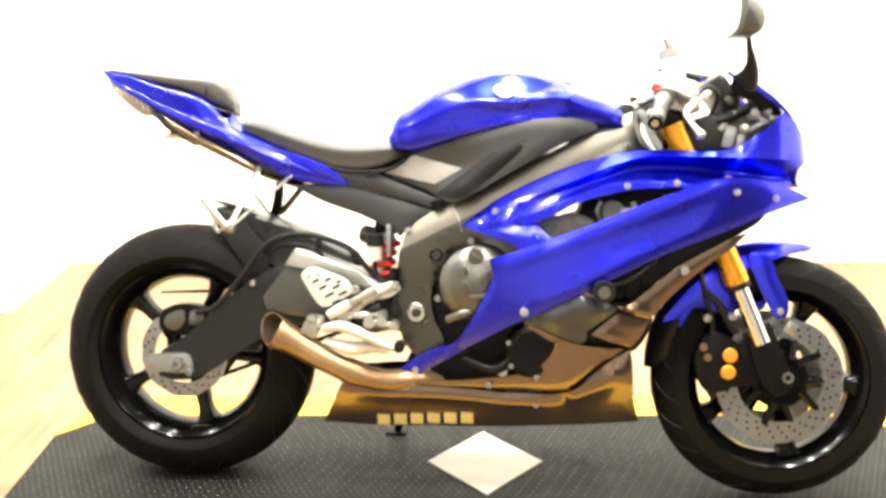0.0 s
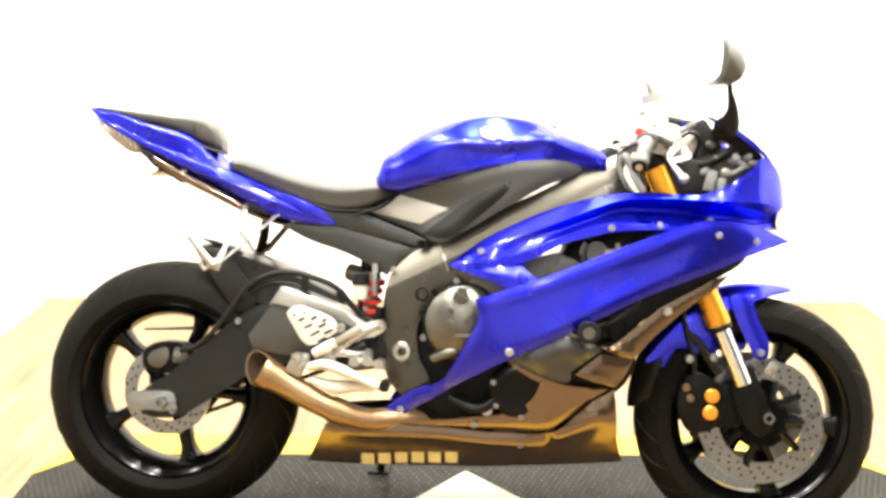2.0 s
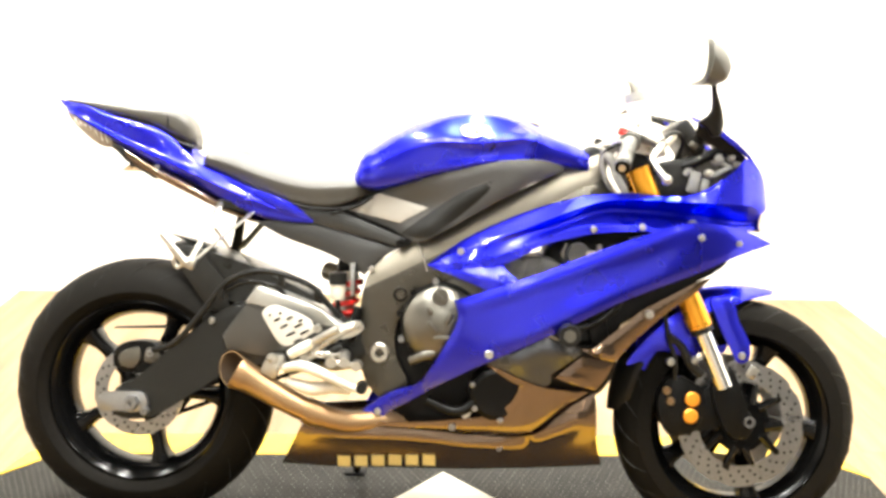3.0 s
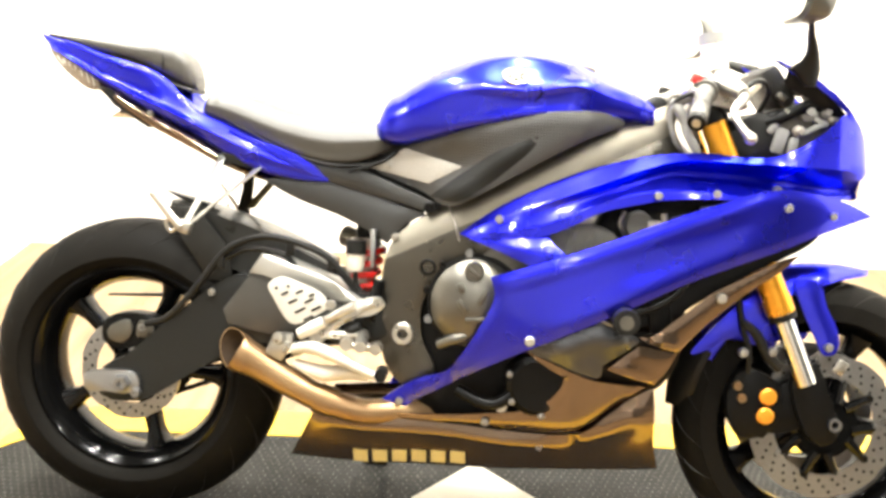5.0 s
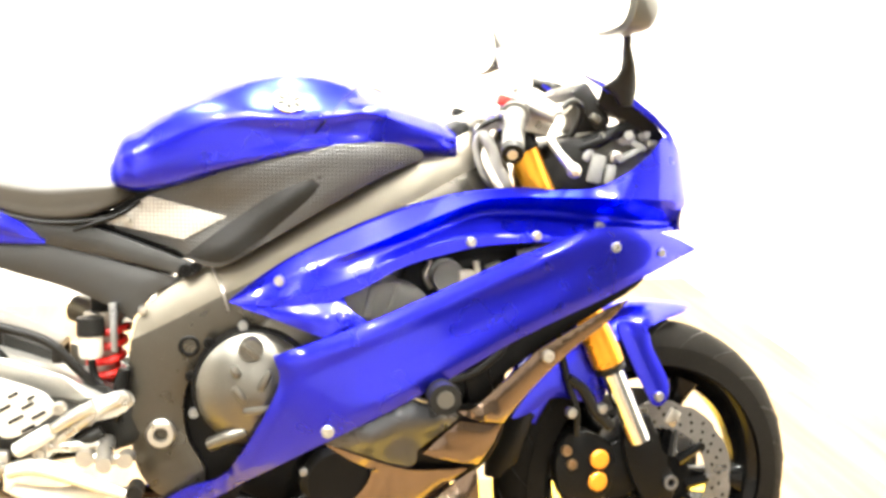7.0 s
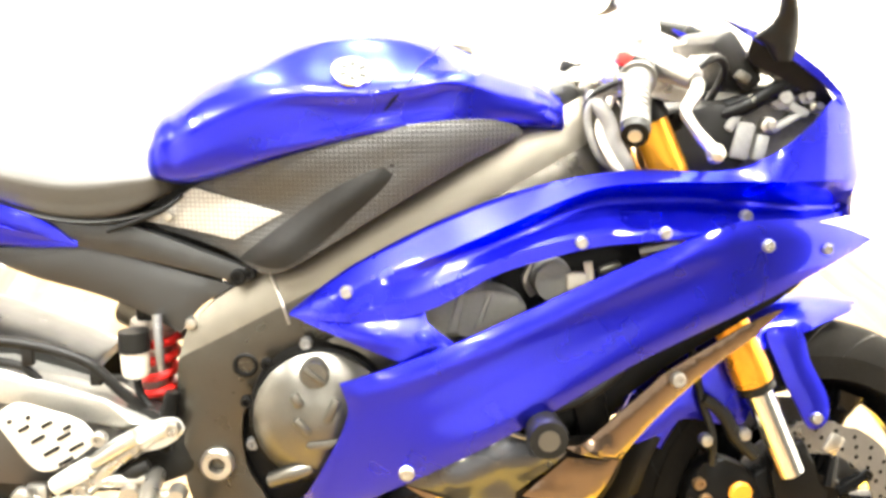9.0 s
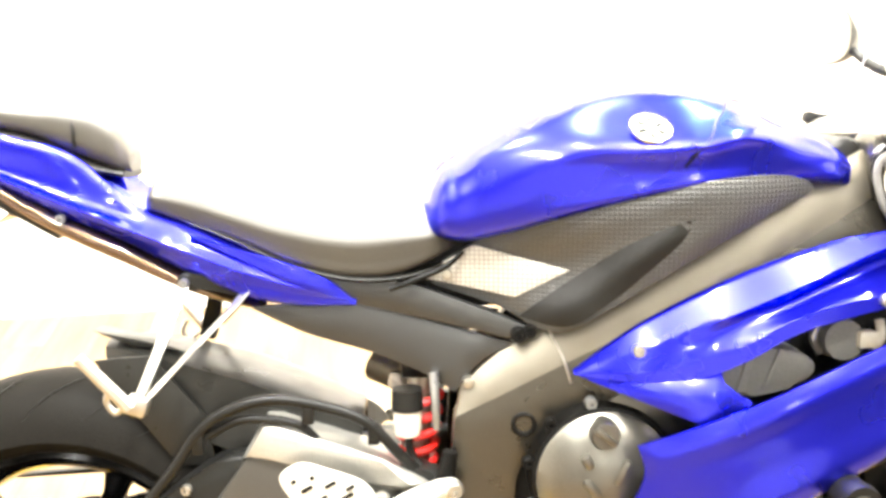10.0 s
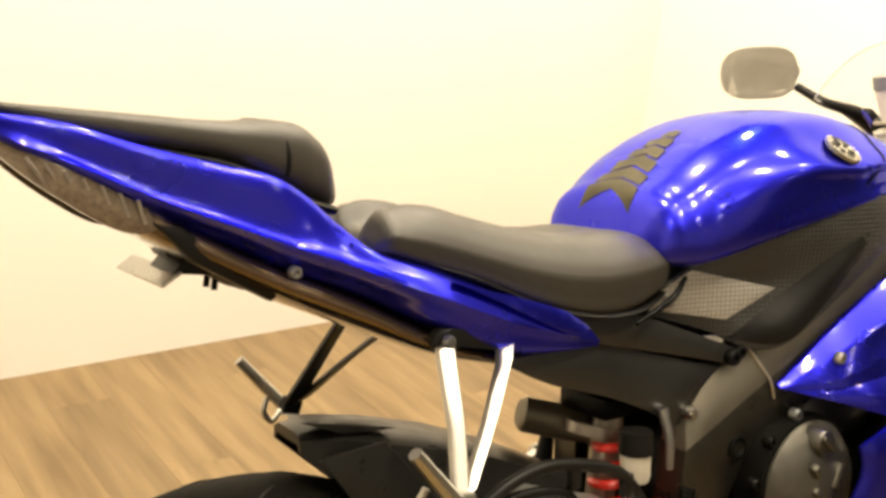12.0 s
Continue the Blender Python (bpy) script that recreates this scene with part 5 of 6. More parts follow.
seat = part("rider_seat", skinned(rings), VINYL, bike, "black vinyl rider seat, slightly shiny", sharp=50)
part("seat_edge", body([(0.14, 0.886, 0.88, 0.874, 0.072), (0.24, 0.852, 0.846, 0.838, 0.096), (0.32, 0.816, 0.81, 0.802, 0.108), (0.41, 0.795, 0.788, 0.78, 0.117), (0.48, 0.796, 0.79, 0.782, 0.112), (0.55, 0.815, 0.808, 0.8, 0.085)], 24, 0.5, 0.9, 0.9, 28), PLASTIC, seat, "black plastic seat base")
for s in (-1, 1):
    part("seat_side_trim", tube([(0.455, s * 0.118, 0.775), (0.5, s * 0.114, 0.79), (0.53, s * 0.11, 0.803), (0.552, s * 0.104, 0.82)], [0.003, 0.004, 0.004, 0.003]), ENGINE, seat)
pill = part("passenger_seat", body([(-0.226, 1.034, 1.031, 1.028, 0.02), (-0.17, 1.029, 1.02, 1.01, 0.036), (-0.09, 1.022, 1.007, 0.99, 0.048), (-0.01, 1.016, 0.993, 0.972, 0.056), (0.04, 1.017, 0.98, 0.948, 0.058), (0.072, 1.008, 0.967, 0.934, 0.055), (0.093, 0.984, 0.954, 0.926, 0.047), (0.105, 0.954, 0.941, 0.928, 0.03)], 40, 0.48, 0.6, 0.9, 36), VINYL, bike, "black vinyl passenger seat pad")
strap = [(0.02, 0.0, 1.0165), (0.026, 0.022, 1.0155), (0.033, 0.04, 1.0105), (0.039, 0.0515, 1.001), (0.042, 0.0572, 0.988), (0.042, 0.0585, 0.975), (0.041, 0.057, 0.962)]
part("seat_strap", tube([(u, -v, w) for u, v, w in strap[:0:-1]] + strap, 0.0026, 8), PLASTIC, pill, "thin black seat strap")
part("seat_edge", body([(-0.228, 1.03, 1.027, 1.024, 0.022), (-0.09, 0.994, 0.99, 0.984, 0.052), (0.0, 0.973, 0.968, 0.96, 0.061), (0.055, 0.946, 0.938, 0.93, 0.062), (0.1, 0.93, 0.925, 0.918, 0.045)], 20, 0.5, 0.9, 0.9, 24), PLASTIC, pill)
# along, top, hump edge, foot of the hump, ridge, lower edge (half-width and height each)
TAIL = [(-0.246, 1.034, 0.01, 1.033, 0.012, 1.031, 0.013, 1.03, 0.008, 1.027), (-0.213, 1.026, 0.032, 1.022, 0.036, 1.012, 0.038, 1.006, 0.03, 0.996), (-0.17, 1.018, 0.048, 1.014, 0.053, 0.994, 0.057, 0.985, 0.047, 0.97), (-0.093, 0.998, 0.062, 0.988, 0.07, 0.957, 0.078, 0.947, 0.064, 0.922), (-0.024, 0.975, 0.068, 0.97, 0.08, 0.935, 0.092, 0.918, 0.076, 0.886), (0.028, 0.955, 0.07, 0.957, 0.086, 0.915, 0.099, 0.897, 0.084, 0.858)]
TAIL += [(0.055, 0.925, 0.067, 0.942, 0.09, 0.905, 0.102, 0.887, 0.088, 0.846), (0.084, 0.9, 0.068, 0.916, 0.092, 0.892, 0.105, 0.876, 0.092, 0.834), (0.113, 0.888, 0.076, 0.891, 0.096, 0.88, 0.108, 0.863, 0.096, 0.821), (0.19, 0.862, 0.086, 0.86, 0.104, 0.848, 0.114, 0.832, 0.103, 0.791), (0.27, 0.83, 0.09, 0.828, 0.108, 0.816, 0.117, 0.8, 0.105, 0.764), (0.34, 0.8, 0.09, 0.798, 0.107, 0.79, 0.114, 0.778, 0.104, 0.754), (0.41, 0.762, 0.095, 0.762, 0.1, 0.76, 0.103, 0.757, 0.1, 0.752)]
rings = []
for u, top, hv, hw, bv, bw, rv, rw, lv, lw in eased(TAIL, 72):
    full = float(np.interp(u, (0.12, 0.28), (0, 1)))
    ledge = float(np.interp(u, (-0.2, -0.09, 0.1, 0.2), (0, 1, 1, 0)))
    bv, bw = bv - 0.009 * ledge, bw + 0.75 * ledge * (rw + 0.004 - bw)
    line = curve_through([(0, top), (hv * 0.6, (top + hw) / 2 + 0.001), (hv, hw), (bv, bw), (rv, rw, True), (rv * (0.9 + 0.07 * full), rw * 0.65 + lw * 0.35), (lv * (0.82 + 0.18 * full), rw * 0.35 * (1 - full) + lw * (0.65 + 0.35 * full)), (0, lw + 0.004)], False, 5)
    rings.append([(u, -p[0], p[1]) for p in line] + [(u, p[0], p[1]) for p in line[-2:0:-1]])
tail = part("tail_cowl", skinned(rings), BLUE, bike, "glossy blue pointed tail cowl", sharp=45)
tail_half = skin((0.25, 0.83, 0.112), (0.407, 0.757, 0.103), (0.33, 0.79, 0.115), (-0.1, 0.97, 0.066), (0.0, 0.93, 0.09), (0.1, 0.87, 0.104), (0.2, 0.81, 0.114))
for s in (-1, 1):
    part("tail_fin", sheet([(0.2, 0.848, True), (0.27, 0.828), (0.34, 0.805), (0.38, 0.784), (0.409, 0.757, True), (0.37, 0.768), (0.31, 0.795), (0.25, 0.825)], tail_half, s, 0.012, 0.006, 0.01, 0.01, 0.008), BLUE, tail)
    part("tail_screw", knob((0.03, s * 0.09, 0.872), 0.0065, s, 0.005), STEEL, tail)
under = part("undertray", body([(-0.235, 1.026, 1.02, 1.015, 0.02), (-0.16, 0.985, 0.975, 0.962, 0.05), (-0.1, 0.95, 0.93, 0.912, 0.062), (0.0, 0.89, 0.872, 0.852, 0.08), (0.1, 0.845, 0.825, 0.805, 0.088), (0.2, 0.792, 0.775, 0.762, 0.092), (0.29, 0.758, 0.745, 0.738, 0.09)], 30, 0.5, 0.9, 0.9, 28), BRONZE, bike, "bronze tail underside")
for s in (-1, 1):
    part("tail_light", sheet([(-0.225, 1.012, True), (-0.17, 0.988), (-0.11, 0.955, True), (-0.09, 0.92), (-0.12, 0.918), (-0.17, 0.95), (-0.21, 0.985)], skin((-0.22, 1.01, 0.03), (-0.1, 0.95, 0.068), (-0.1, 0.91, 0.066), (-0.17, 0.96, 0.054)), s, 0.01, 0.004, 0.008, 0.01), LENS, under, "clear ribbed tail light lens")
    for k in range(7):
        f = (k + 0.5) / 7
        part("lens_rib", tube([(-0.2 + 0.1 * f, s * (0.047 + 0.024 * f), 0.992 - 0.045 * f - 0.004), (-0.185 + 0.09 * f, s * (0.045 + 0.024 * f), 0.966 - 0.045 * f)], 0.0016, 6, 1, True), SPRINGCUP, under)
    part("tray_spar", prism([(-0.095, 0.925), (-0.07, 0.92), (0.03, 0.855), (0.015, 0.842), (-0.06, 0.886)], 0.04, 0.07, s, 0.004, False), PLASTIC, under)
plate = part("plate_bracket", block((-0.03, 0, 0.875), (0.09, 0.05, 0.016), 0.004, (0, 28, 0)), PLASTIC, bike, "black plate bracket with bent silver tab")
part("bracket_tab", block((-0.0705, 0.046, 0.8675), (0.023, 0.165, 0.003), 0.001, (0, -33, 0)), ALLOY, plate, "bent silver tab")
part("bracket_web", joined(prism([(-0.067, 0.872), (-0.05, 0.892), (-0.02, 0.885), (-0.022, 0.866)], -0.03, 0.05, 1, 0.002, False)), PLASTIC, plate)
for v in (0.006, 0.03):
    part("bracket_stud", tube([(-0.012, v, 0.872), (-0.016, v, 0.847)], 0.0035, 8, 1, True), ENGINE, plate)

# passenger footrest hangers
for s in (-1, 1):
    metal = ALLOY if s < 0 else PLASTIC
    word = "bare alloy" if s < 0 else "black"
    low_end = (0.149, 0.19, 0.662)
    def blade(points, wide, thick):
        rings = []
        for (u, v, w), k in zip(points, wide):
            rings.append([(u + a * k, s * v + s * b * thick, w + a * k * 0.35) for a, b in ((-1, -0.7), (-0.7, -1), (0.7, -1), (1, -0.7), (1, 0.7), (0.7, 1), (-0.7, 1), (-1, 0.7))])
        return skinned(rings)

    hang = part("footrest_hanger", blade([(0.187, 0.108, 0.784), (0.182, 0.12, 0.768), (0.167, 0.158, 0.715), low_end], [0.009, 0.009, 0.008, 0.008] if s < 0 else [0.01, 0.011, 0.013, 0.016], 0.006), metal, bike, word + " passenger footrest hanger", sharp=25)
    part("hanger_strut", blade([(0.266, 0.108, 0.772), (0.255, 0.12, 0.758), (0.21, 0.156, 0.713), (0.158, 0.19, 0.66)], [0.009, 0.009, 0.008, 0.008] if s < 0 else [0.01, 0.012, 0.014, 0.016], 0.006), metal, hang, sharp=25)
    part("hanger_bracket", prism([(0.178, 0.79), (0.19, 0.8), (0.24, 0.79), (0.28, 0.774), (0.275, 0.764), (0.25, 0.77), (0.2, 0.78), (0.182, 0.778)], 0.088, 0.105, s, 0.004), PLASTIC, hang, "black bracket under the tail")
    part("hanger_foot", block((0.146, s * 0.195, 0.652), (0.028, 0.018, 0.026), 0.006, (0, 20, 0)), metal, hang)
    part("hanger_bolt", knob((0.19, s * 0.113, 0.788), 0.0065, s, 0.005), STEEL, hang)
    part("footpeg", tube([(0.14, s * 0.205, 0.652), (0.085, s * 0.213, 0.718)], [0.009, 0.007], 8, 1, True), ALLOY, hang, "folded alloy footpeg")
    part("peg_spring", tube([(0.13, s * 0.19, 0.65), (0.115, s * 0.185, 0.64), (0.105, s * 0.185, 0.655), (0.112, s * 0.188, 0.672)], 0.004), ALLOY, hang)

# rider footrests
for s in (-1, 1):
    step = part("footrest_plate", prism([(0.39, 0.45), (0.425, 0.482), (0.47, 0.51), (0.53, 0.53), (0.546, 0.512), (0.52, 0.492), (0.48, 0.482), (0.45, 0.458), (0.43, 0.436)], 0.145, 0.158, s, 0.005), PALE, bike, "bare alloy footrest plate")
    guard = part("heel_guard", sheet([(0.31, 0.542), (0.337, 0.56), (0.375, 0.55), (0.417, 0.533), (0.438, 0.505, True), (0.392, 0.474), (0.364, 0.466), (0.346, 0.478), (0.325, 0.51)], skin((0.3, 0.5, 0.168), (0.44, 0.5, 0.168), (0.37, 0.58, 0.168), (0.36, 0.45, 0.168)), s, 0.005, 0.002, 0.005, 0.012), PALE, step, "slotted pale alloy heel guard")
    for i, (u, w, l) in enumerate(((0.328, 0.545, 0.006), (0.352, 0.55, 0.006), (0.345, 0.535, 0.016), (0.362, 0.52, 0.02), (0.378, 0.503, 0.024), (0.395, 0.488, 0.022), (0.375, 0.54, 0.016), (0.395, 0.523, 0.02), (0.41, 0.508, 0.022), (0.4, 0.535, 0.012))):
        part("guard_slot", block((u, s * 0.1685, w - 0.008), (l, 0.003, 0.005), 0.001, (0, -28, 0)), ENGINE, guard)
    part("footrest_peg", tube([(0.505, s * 0.15, 0.45), (0.51, s * 0.2, 0.452), (0.52, s * 0.275, 0.452)], [0.012, 0.0125, 0.0115], 12, 1, True), ALLOY, step, "knurled alloy footpeg")
    part("plate_arm", tube([(0.41, s * 0.158, 0.43), (0.45, s * 0.165, 0.47), (0.5, s * 0.165, 0.505), (0.53, s * 0.16, 0.52)], [0.011, 0.01, 0.009, 0.011], 10), ALLOY, step)
    part("plate_arm", tube([(0.4, s * 0.16, 0.45), (0.46, s * 0.166, 0.45), (0.51, s * 0.16, 0.452)], [0.009, 0.01, 0.009], 10), ALLOY, step)
    part("lower_arm", tube([(0.363, s * 0.16, 0.412), (0.4, s * 0.17, 0.422), (0.444, s * 0.178, 0.412), (0.5, s * 0.18, 0.388), (0.541, s * 0.18, 0.372)], [0.011, 0.014, 0.013, 0.01, 0.008], 12), PALE, step, "pale alloy foot lever")
    part("lever_tip", tube([(0.548, s * 0.16, 0.38), (0.55, s * 0.2, 0.38)], 0.013, 14, 1, True), PLASTIC, step, "black lever tip")
    part("lower_link", tube([(0.366, s * 0.15, 0.381), (0.4, s * 0.155, 0.372), (0.43, s * 0.155, 0.366), (0.48, s * 0.155, 0.37), (0.52, s * 0.15, 0.362)], [0.01, 0.014, 0.017, 0.014, 0.008], 10), MILK, step)
    part("peg_sleeve", tube([(0.378, s * 0.168, 0.446), (0.405, s * 0.172, 0.462), (0.428, s * 0.172, 0.476)], [0.012, 0.0135, 0.012], 12), PALE, step, "knurled alloy sleeve")
    part("link_rod", tube([(0.43, s * 0.172, 0.478), (0.462, s * 0.174, 0.497), (0.49, s * 0.172, 0.513)], [0.008, 0.009, 0.011], 10), ALLOY, step)
    part("rubber_boot", tube([(0.462, s * 0.162, 0.452), (0.482, s * 0.165, 0.462), (0.5, s * 0.165, 0.472)], [0.008, 0.011, 0.008], 10), PLASTIC, step, "black rubber boot")
    part("rubber_boot", tube([(0.43, s * 0.15, 0.455), (0.448, s * 0.15, 0.444), (0.47, s * 0.15, 0.438)], [0.012, 0.014, 0.01], 10), ENGINE, step)
    part("master_cylinder", tube([(0.51, s * 0.13, 0.48), (0.522, s * 0.135, 0.52), (0.53, s * 0.135, 0.56)], [0.012, 0.014, 0.01], 12), ENGINE, step, "black rear brake cylinder")
    part("pivot_boss", tube([(0.476, s * 0.155, 0.434), (0.476, s * 0.185, 0.434)], [0.015, 0.013], 14, 1, True), ALLOY, step)
    part("pivot_boss", tube([(0.534, s * 0.155, 0.427), (0.534, s * 0.18, 0.427)], [0.013, 0.012], 14, 1, True), ALLOY, step)
    part("cross_link", tube([(0.476, s * 0.17, 0.434), (0.505, s * 0.172, 0.43), (0.534, s * 0.17, 0.427)], [0.009, 0.008, 0.009], 10), ALLOY, step)
    part("heel_clip", block((0.35, s * 0.155, 0.43), (0.03, 0.02, 0.03), 0.006), ALLOY, step)
    for u, w in ((0.535, 0.522), (0.44, 0.51), (0.41, 0.44), (0.483, 0.497), (0.505, 0.452)):
        part("plate_bolt", knob((u, s * 0.168, w), 0.0105, s, 0.008), ALLOY, step)
res = part("brake_reservoir", lathe([(0.0005, 0), (0.016, 0), (0.0185, 0.006), (0.0195, 0.04), (0.0005, 0.042)], (0, 0, 0), 24, closed=False), MILK, bike, "milky brake fluid reservoir with black cap")
res.matrix_basis = pose(0.474, -0.1, 0.572, 90, 0, 0)
cap = part("reservoir_cap", tube([(0, 0.036, 0), (0, 0.064, 0)], [0.0215, 0.0205], 24, 1, True), PLASTIC, res, "black screw cap")
part("reservoir_stay", tube([(0.51, -0.11, 0.66), (0.512, -0.12, 0.62), (0.513, -0.12, 0.585)], [0.007, 0.006, 0.005]), STEEL, bike)
part("reservoir_hose", tube([(0.474, -0.1, 0.572), (0.48, -0.1, 0.54), (0.515, -0.11, 0.5), (0.52, -0.12, 0.47)], 0.006), PLASTIC, bike)
# shock with red spring
shock = part("rear_shock", tube([(0.47, -0.03, 0.44), (0.495, -0.03, 0.64)], 0.02, 20, 1, True), SPRINGCUP, bike, "rear shock with red coil spring")
coil = []
axis_a, axis_b = np.array([0.478, -0.045, 0.47]), np.array([0.494, -0.045, 0.612])
for k in range(0, 6 * 14 + 1):
    a, f = 2 * math.pi * k / 14, k / (6 * 14)
    p = axis_a + f * (axis_b - axis_a)
    coil.append((p[0] + 0.026 * math.cos(a), p[1] + 0.026 * math.sin(a), p[2]))
part("spring", tube(coil, 0.0065, 8, 1, True), RED, shock, "red coil spring")
part("shock_collar", tube([(0.484, -0.012, 0.608), (0.487, -0.012, 0.622)], 0.04, 24, 1, True), SPRINGCUP, shock)
part("piggyback", tube([(0.418, 0.06, 0.628), (0.423, 0.058, 0.6265), (0.48, 0.02, 0.612), (0.5, 0.005, 0.605)], [0.019, 0.024, 0.024, 0.02], 20, 1, True), OLIVE, shock, "grey shock reservoir")
part("shock_mount", block((0.5, -0.01, 0.65), (0.07, 0.09, 0.03), 0.006), ENGINE, shock)
part("side_stand", tube([(0.56, 0.13, 0.33), (0.53, 0.18, 0.2), (0.49, 0.235, 0.057)], [0.013, 0.011, 0.011], 12), ENGINE, bike, "black side stand")
part("stand_foot", block((0.487, 0.238, 0.056), (0.06, 0.045, 0.008), 0.003, (12.5, 0, 0)), ENGINE, bike)

# ---- front end, turned with the bars ----
for s in (-1, 1):
    def on_leg(w, dv=0.0):
        return (1.178 + (0.88 - w) * math.tan(RAKE) - 0.004, s * (0.105 + dv), w)

    leg = part("fork_leg", tube([on_leg(0.905), on_leg(0.63), on_leg(0.6), on_leg(0.56), on_leg(0.54)], [0.025, 0.025, 0.026, 0.029, 0.0285], 24, 1, True), GOLD, bike, "gold anodised fork tube", steer=True)
    part("fork_slider", tube([on_leg(0.54), on_leg(0.4)], [0.0205, 0.0205], 24, 1, True), CHROME, leg, "polished fork slider", steer=True)
    part("fork_top", tube([on_leg(0.905), on_leg(0.96)], [0.028, 0.026], 24, 1, True), ENGINE, leg, steer=True)
    part("fork_seal", tube([on_leg(0.537), on_leg(0.527)], [0.0275, 0.0275], 24, 1, True), PLASTIC, leg, steer=True)
    part("fork_foot", prism([(1.372, 0.43), (1.412, 0.44), (1.44, 0.36), (1.46, 0.33), (1.462, 0.29), (1.435, 0.272), (1.405, 0.285), (1.375, 0.34), (1.36, 0.4)], 0.068, 0.104, s, 0.008), ENGINE, leg, "black fork foot", steer=True)
    part("axle_cap", lathe([(0.013, 0.096 * s), (0.013, 0.11 * s), (0.008, 0.11 * s), (0.0075, 0.1 * s), (0.0005, 0.1 * s)], (FRONT[0] + 0.004, 0, FRONT[2] + 0.014), 20, closed=False), STEEL, leg, "hollow axle end", steer=True)
    part("caliper_arm", prism([(1.3, 0.3), (1.29, 0.34), (1.37, 0.405), (1.42, 0.36), (1.41, 0.315), (1.35, 0.29)], 0.068, 0.088, s, 0.006), ENGINE, leg, steer=True)
    cal = part("front_caliper", prism([(1.265, 0.28), (1.24, 0.33), (1.24, 0.385), (1.27, 0.42), (1.3, 0.415), (1.345, 0.385), (1.345, 0.315), (1.31, 0.28)], 0.064, 0.094, s, 0.009), ENGINE, bike, "black radial brake caliper with gold caps", steer=True)
    for u, w in ((1.318, 0.366), (1.315, 0.326)):
        part("piston_cap", knob((u, s * 0.093, w), 0.0175, s, 0.008, False, 24), ORANGE, cal, "round gold piston cap", steer=True)
    for u, w in ((1.265, 0.36), (1.255, 0.385)):
        part("caliper_bolt", knob((u, s * 0.094, w), 0.01, s, 0.007), COPPER, cal, steer=True)
    part("brake_line", tube([(1.275, s * 0.09, 0.41), (1.27, s * 0.1, 0.46), (1.255, s * 0.095, 0.51), (1.24, s * 0.08, 0.6), (1.22, s * 0.06, 0.75)], 0.006), PLASTIC, cal, steer=True)
    part("brake_line", tube([(1.255, s * 0.1, 0.515), (1.285, s * 0.1, 0.49), (1.305, s * 0.1, 0.455), (1.335, s * 0.1, 0.425)], [0.008, 0.01, 0.011, 0.01]), PLASTIC, cal, steer=True)
    part("line_bolt", knob((1.258, s * 0.105, 0.455), 0.01, s, 0.008, False), ALLOY, cal, steer=True)
    part("line_bolt", knob((1.315, s * 0.105, 0.46), 0.0095, s, 0.008, False), ALLOY, cal, steer=True)
rings = []
for f in np.linspace(0, 1, 22):
    a = radians(75 + 78 * f)
    r = 0.336 - 0.004 * math.cos(f * 6) - 0.014 * f
    wide = 0.066 * (0.12 + 0.88 * min(1, f * 4) ** 0.6) * (1 - 0.25 * max(0, f - 0.8) * 5 * 0.5)
    line = []
    for b in np.linspace(-1.2, 1.2, 13):
        rr = r - 0.078 * min(1, 0.15 + 2.6 * f) * (1 - math.cos(b))
        line.append((FRONT[0] + rr * math.cos(a), wide / math.sin(1.2) * math.sin(b), FRONT[2] + rr * math.sin(a)))
    under_line = [(FRONT[0] + (x - FRONT[0]) * 0.988, y * 0.96, FRONT[2] + (z - FRONT[2]) * 0.988) for x, y, z in line[::-1]]
    rings.append(line + under_line)
mud = part("front_fender", skinned(rings), BLUE, bike, "glossy blue front fender", steer=True, sharp=60)
rings = []
for f in np.linspace(0, 1, 12):
    a = radians(150 + 27 * f)
    r, wide = 0.322 - 0.008 * f, 0.06 * (1 - 0.55 * f * f)
    line = [(FRONT[0] + (r - 0.07 * (1 - math.cos(b))) * math.cos(a), wide / math.sin(1.2) * math.sin(b), FRONT[2] + (r - 0.07 * (1 - math.cos(b))) * math.sin(a)) for b in np.linspace(-1.2, 1.2, 13)]
    rings.append(line + [(FRONT[0] + (x - FRONT[0]) * 0.99, y * 0.97, FRONT[2] + (z - FRONT[2]) * 0.99) for x, y, z in line[::-1]])
part("fender_extension", skinned(rings), PLASTIC, bike, "black plastic rear extension of the front fender", steer=True, sharp=60)
for s in (-1, 1):
    half = skin((1.4, 0.6, 0.07), (1.45, 0.47, 0.084), (1.2, 0.45, 0.07), (1.3, 0.55, 0.078), (1.35, 0.6, 0.068))
    part("fender_lobe", sheet([(1.36, 0.602), (1.41, 0.6), (1.425, 0.555), (1.452, 0.5), (1.45, 0.462), (1.425, 0.455), (1.405, 0.49), (1.38, 0.54)], half, s, 0.005, 0.005, 0.01, 0.012, 0.006), BLUE, mud, steer=True)
    part("fender_lobe", sheet([(1.33, 0.595), (1.26, 0.555), (1.2, 0.49), (1.165, 0.44), (1.2, 0.45), (1.24, 0.475), (1.3, 0.465), (1.33, 0.47), (1.34, 0.53)], half, s, 0.005, 0.004, 0.01, 0.012), BLUE, mud, steer=True)
    part("fender_screw", knob((1.432, s * 0.09, 0.472), 0.009, s, 0.006, False), ALLOY, mud, steer=True)
    part("reflector", block((1.455, s * 0.1, 0.435), (0.024, 0.006, 0.03), 0.004, (0, 30, 0)), ALLOY, mud, steer=True)
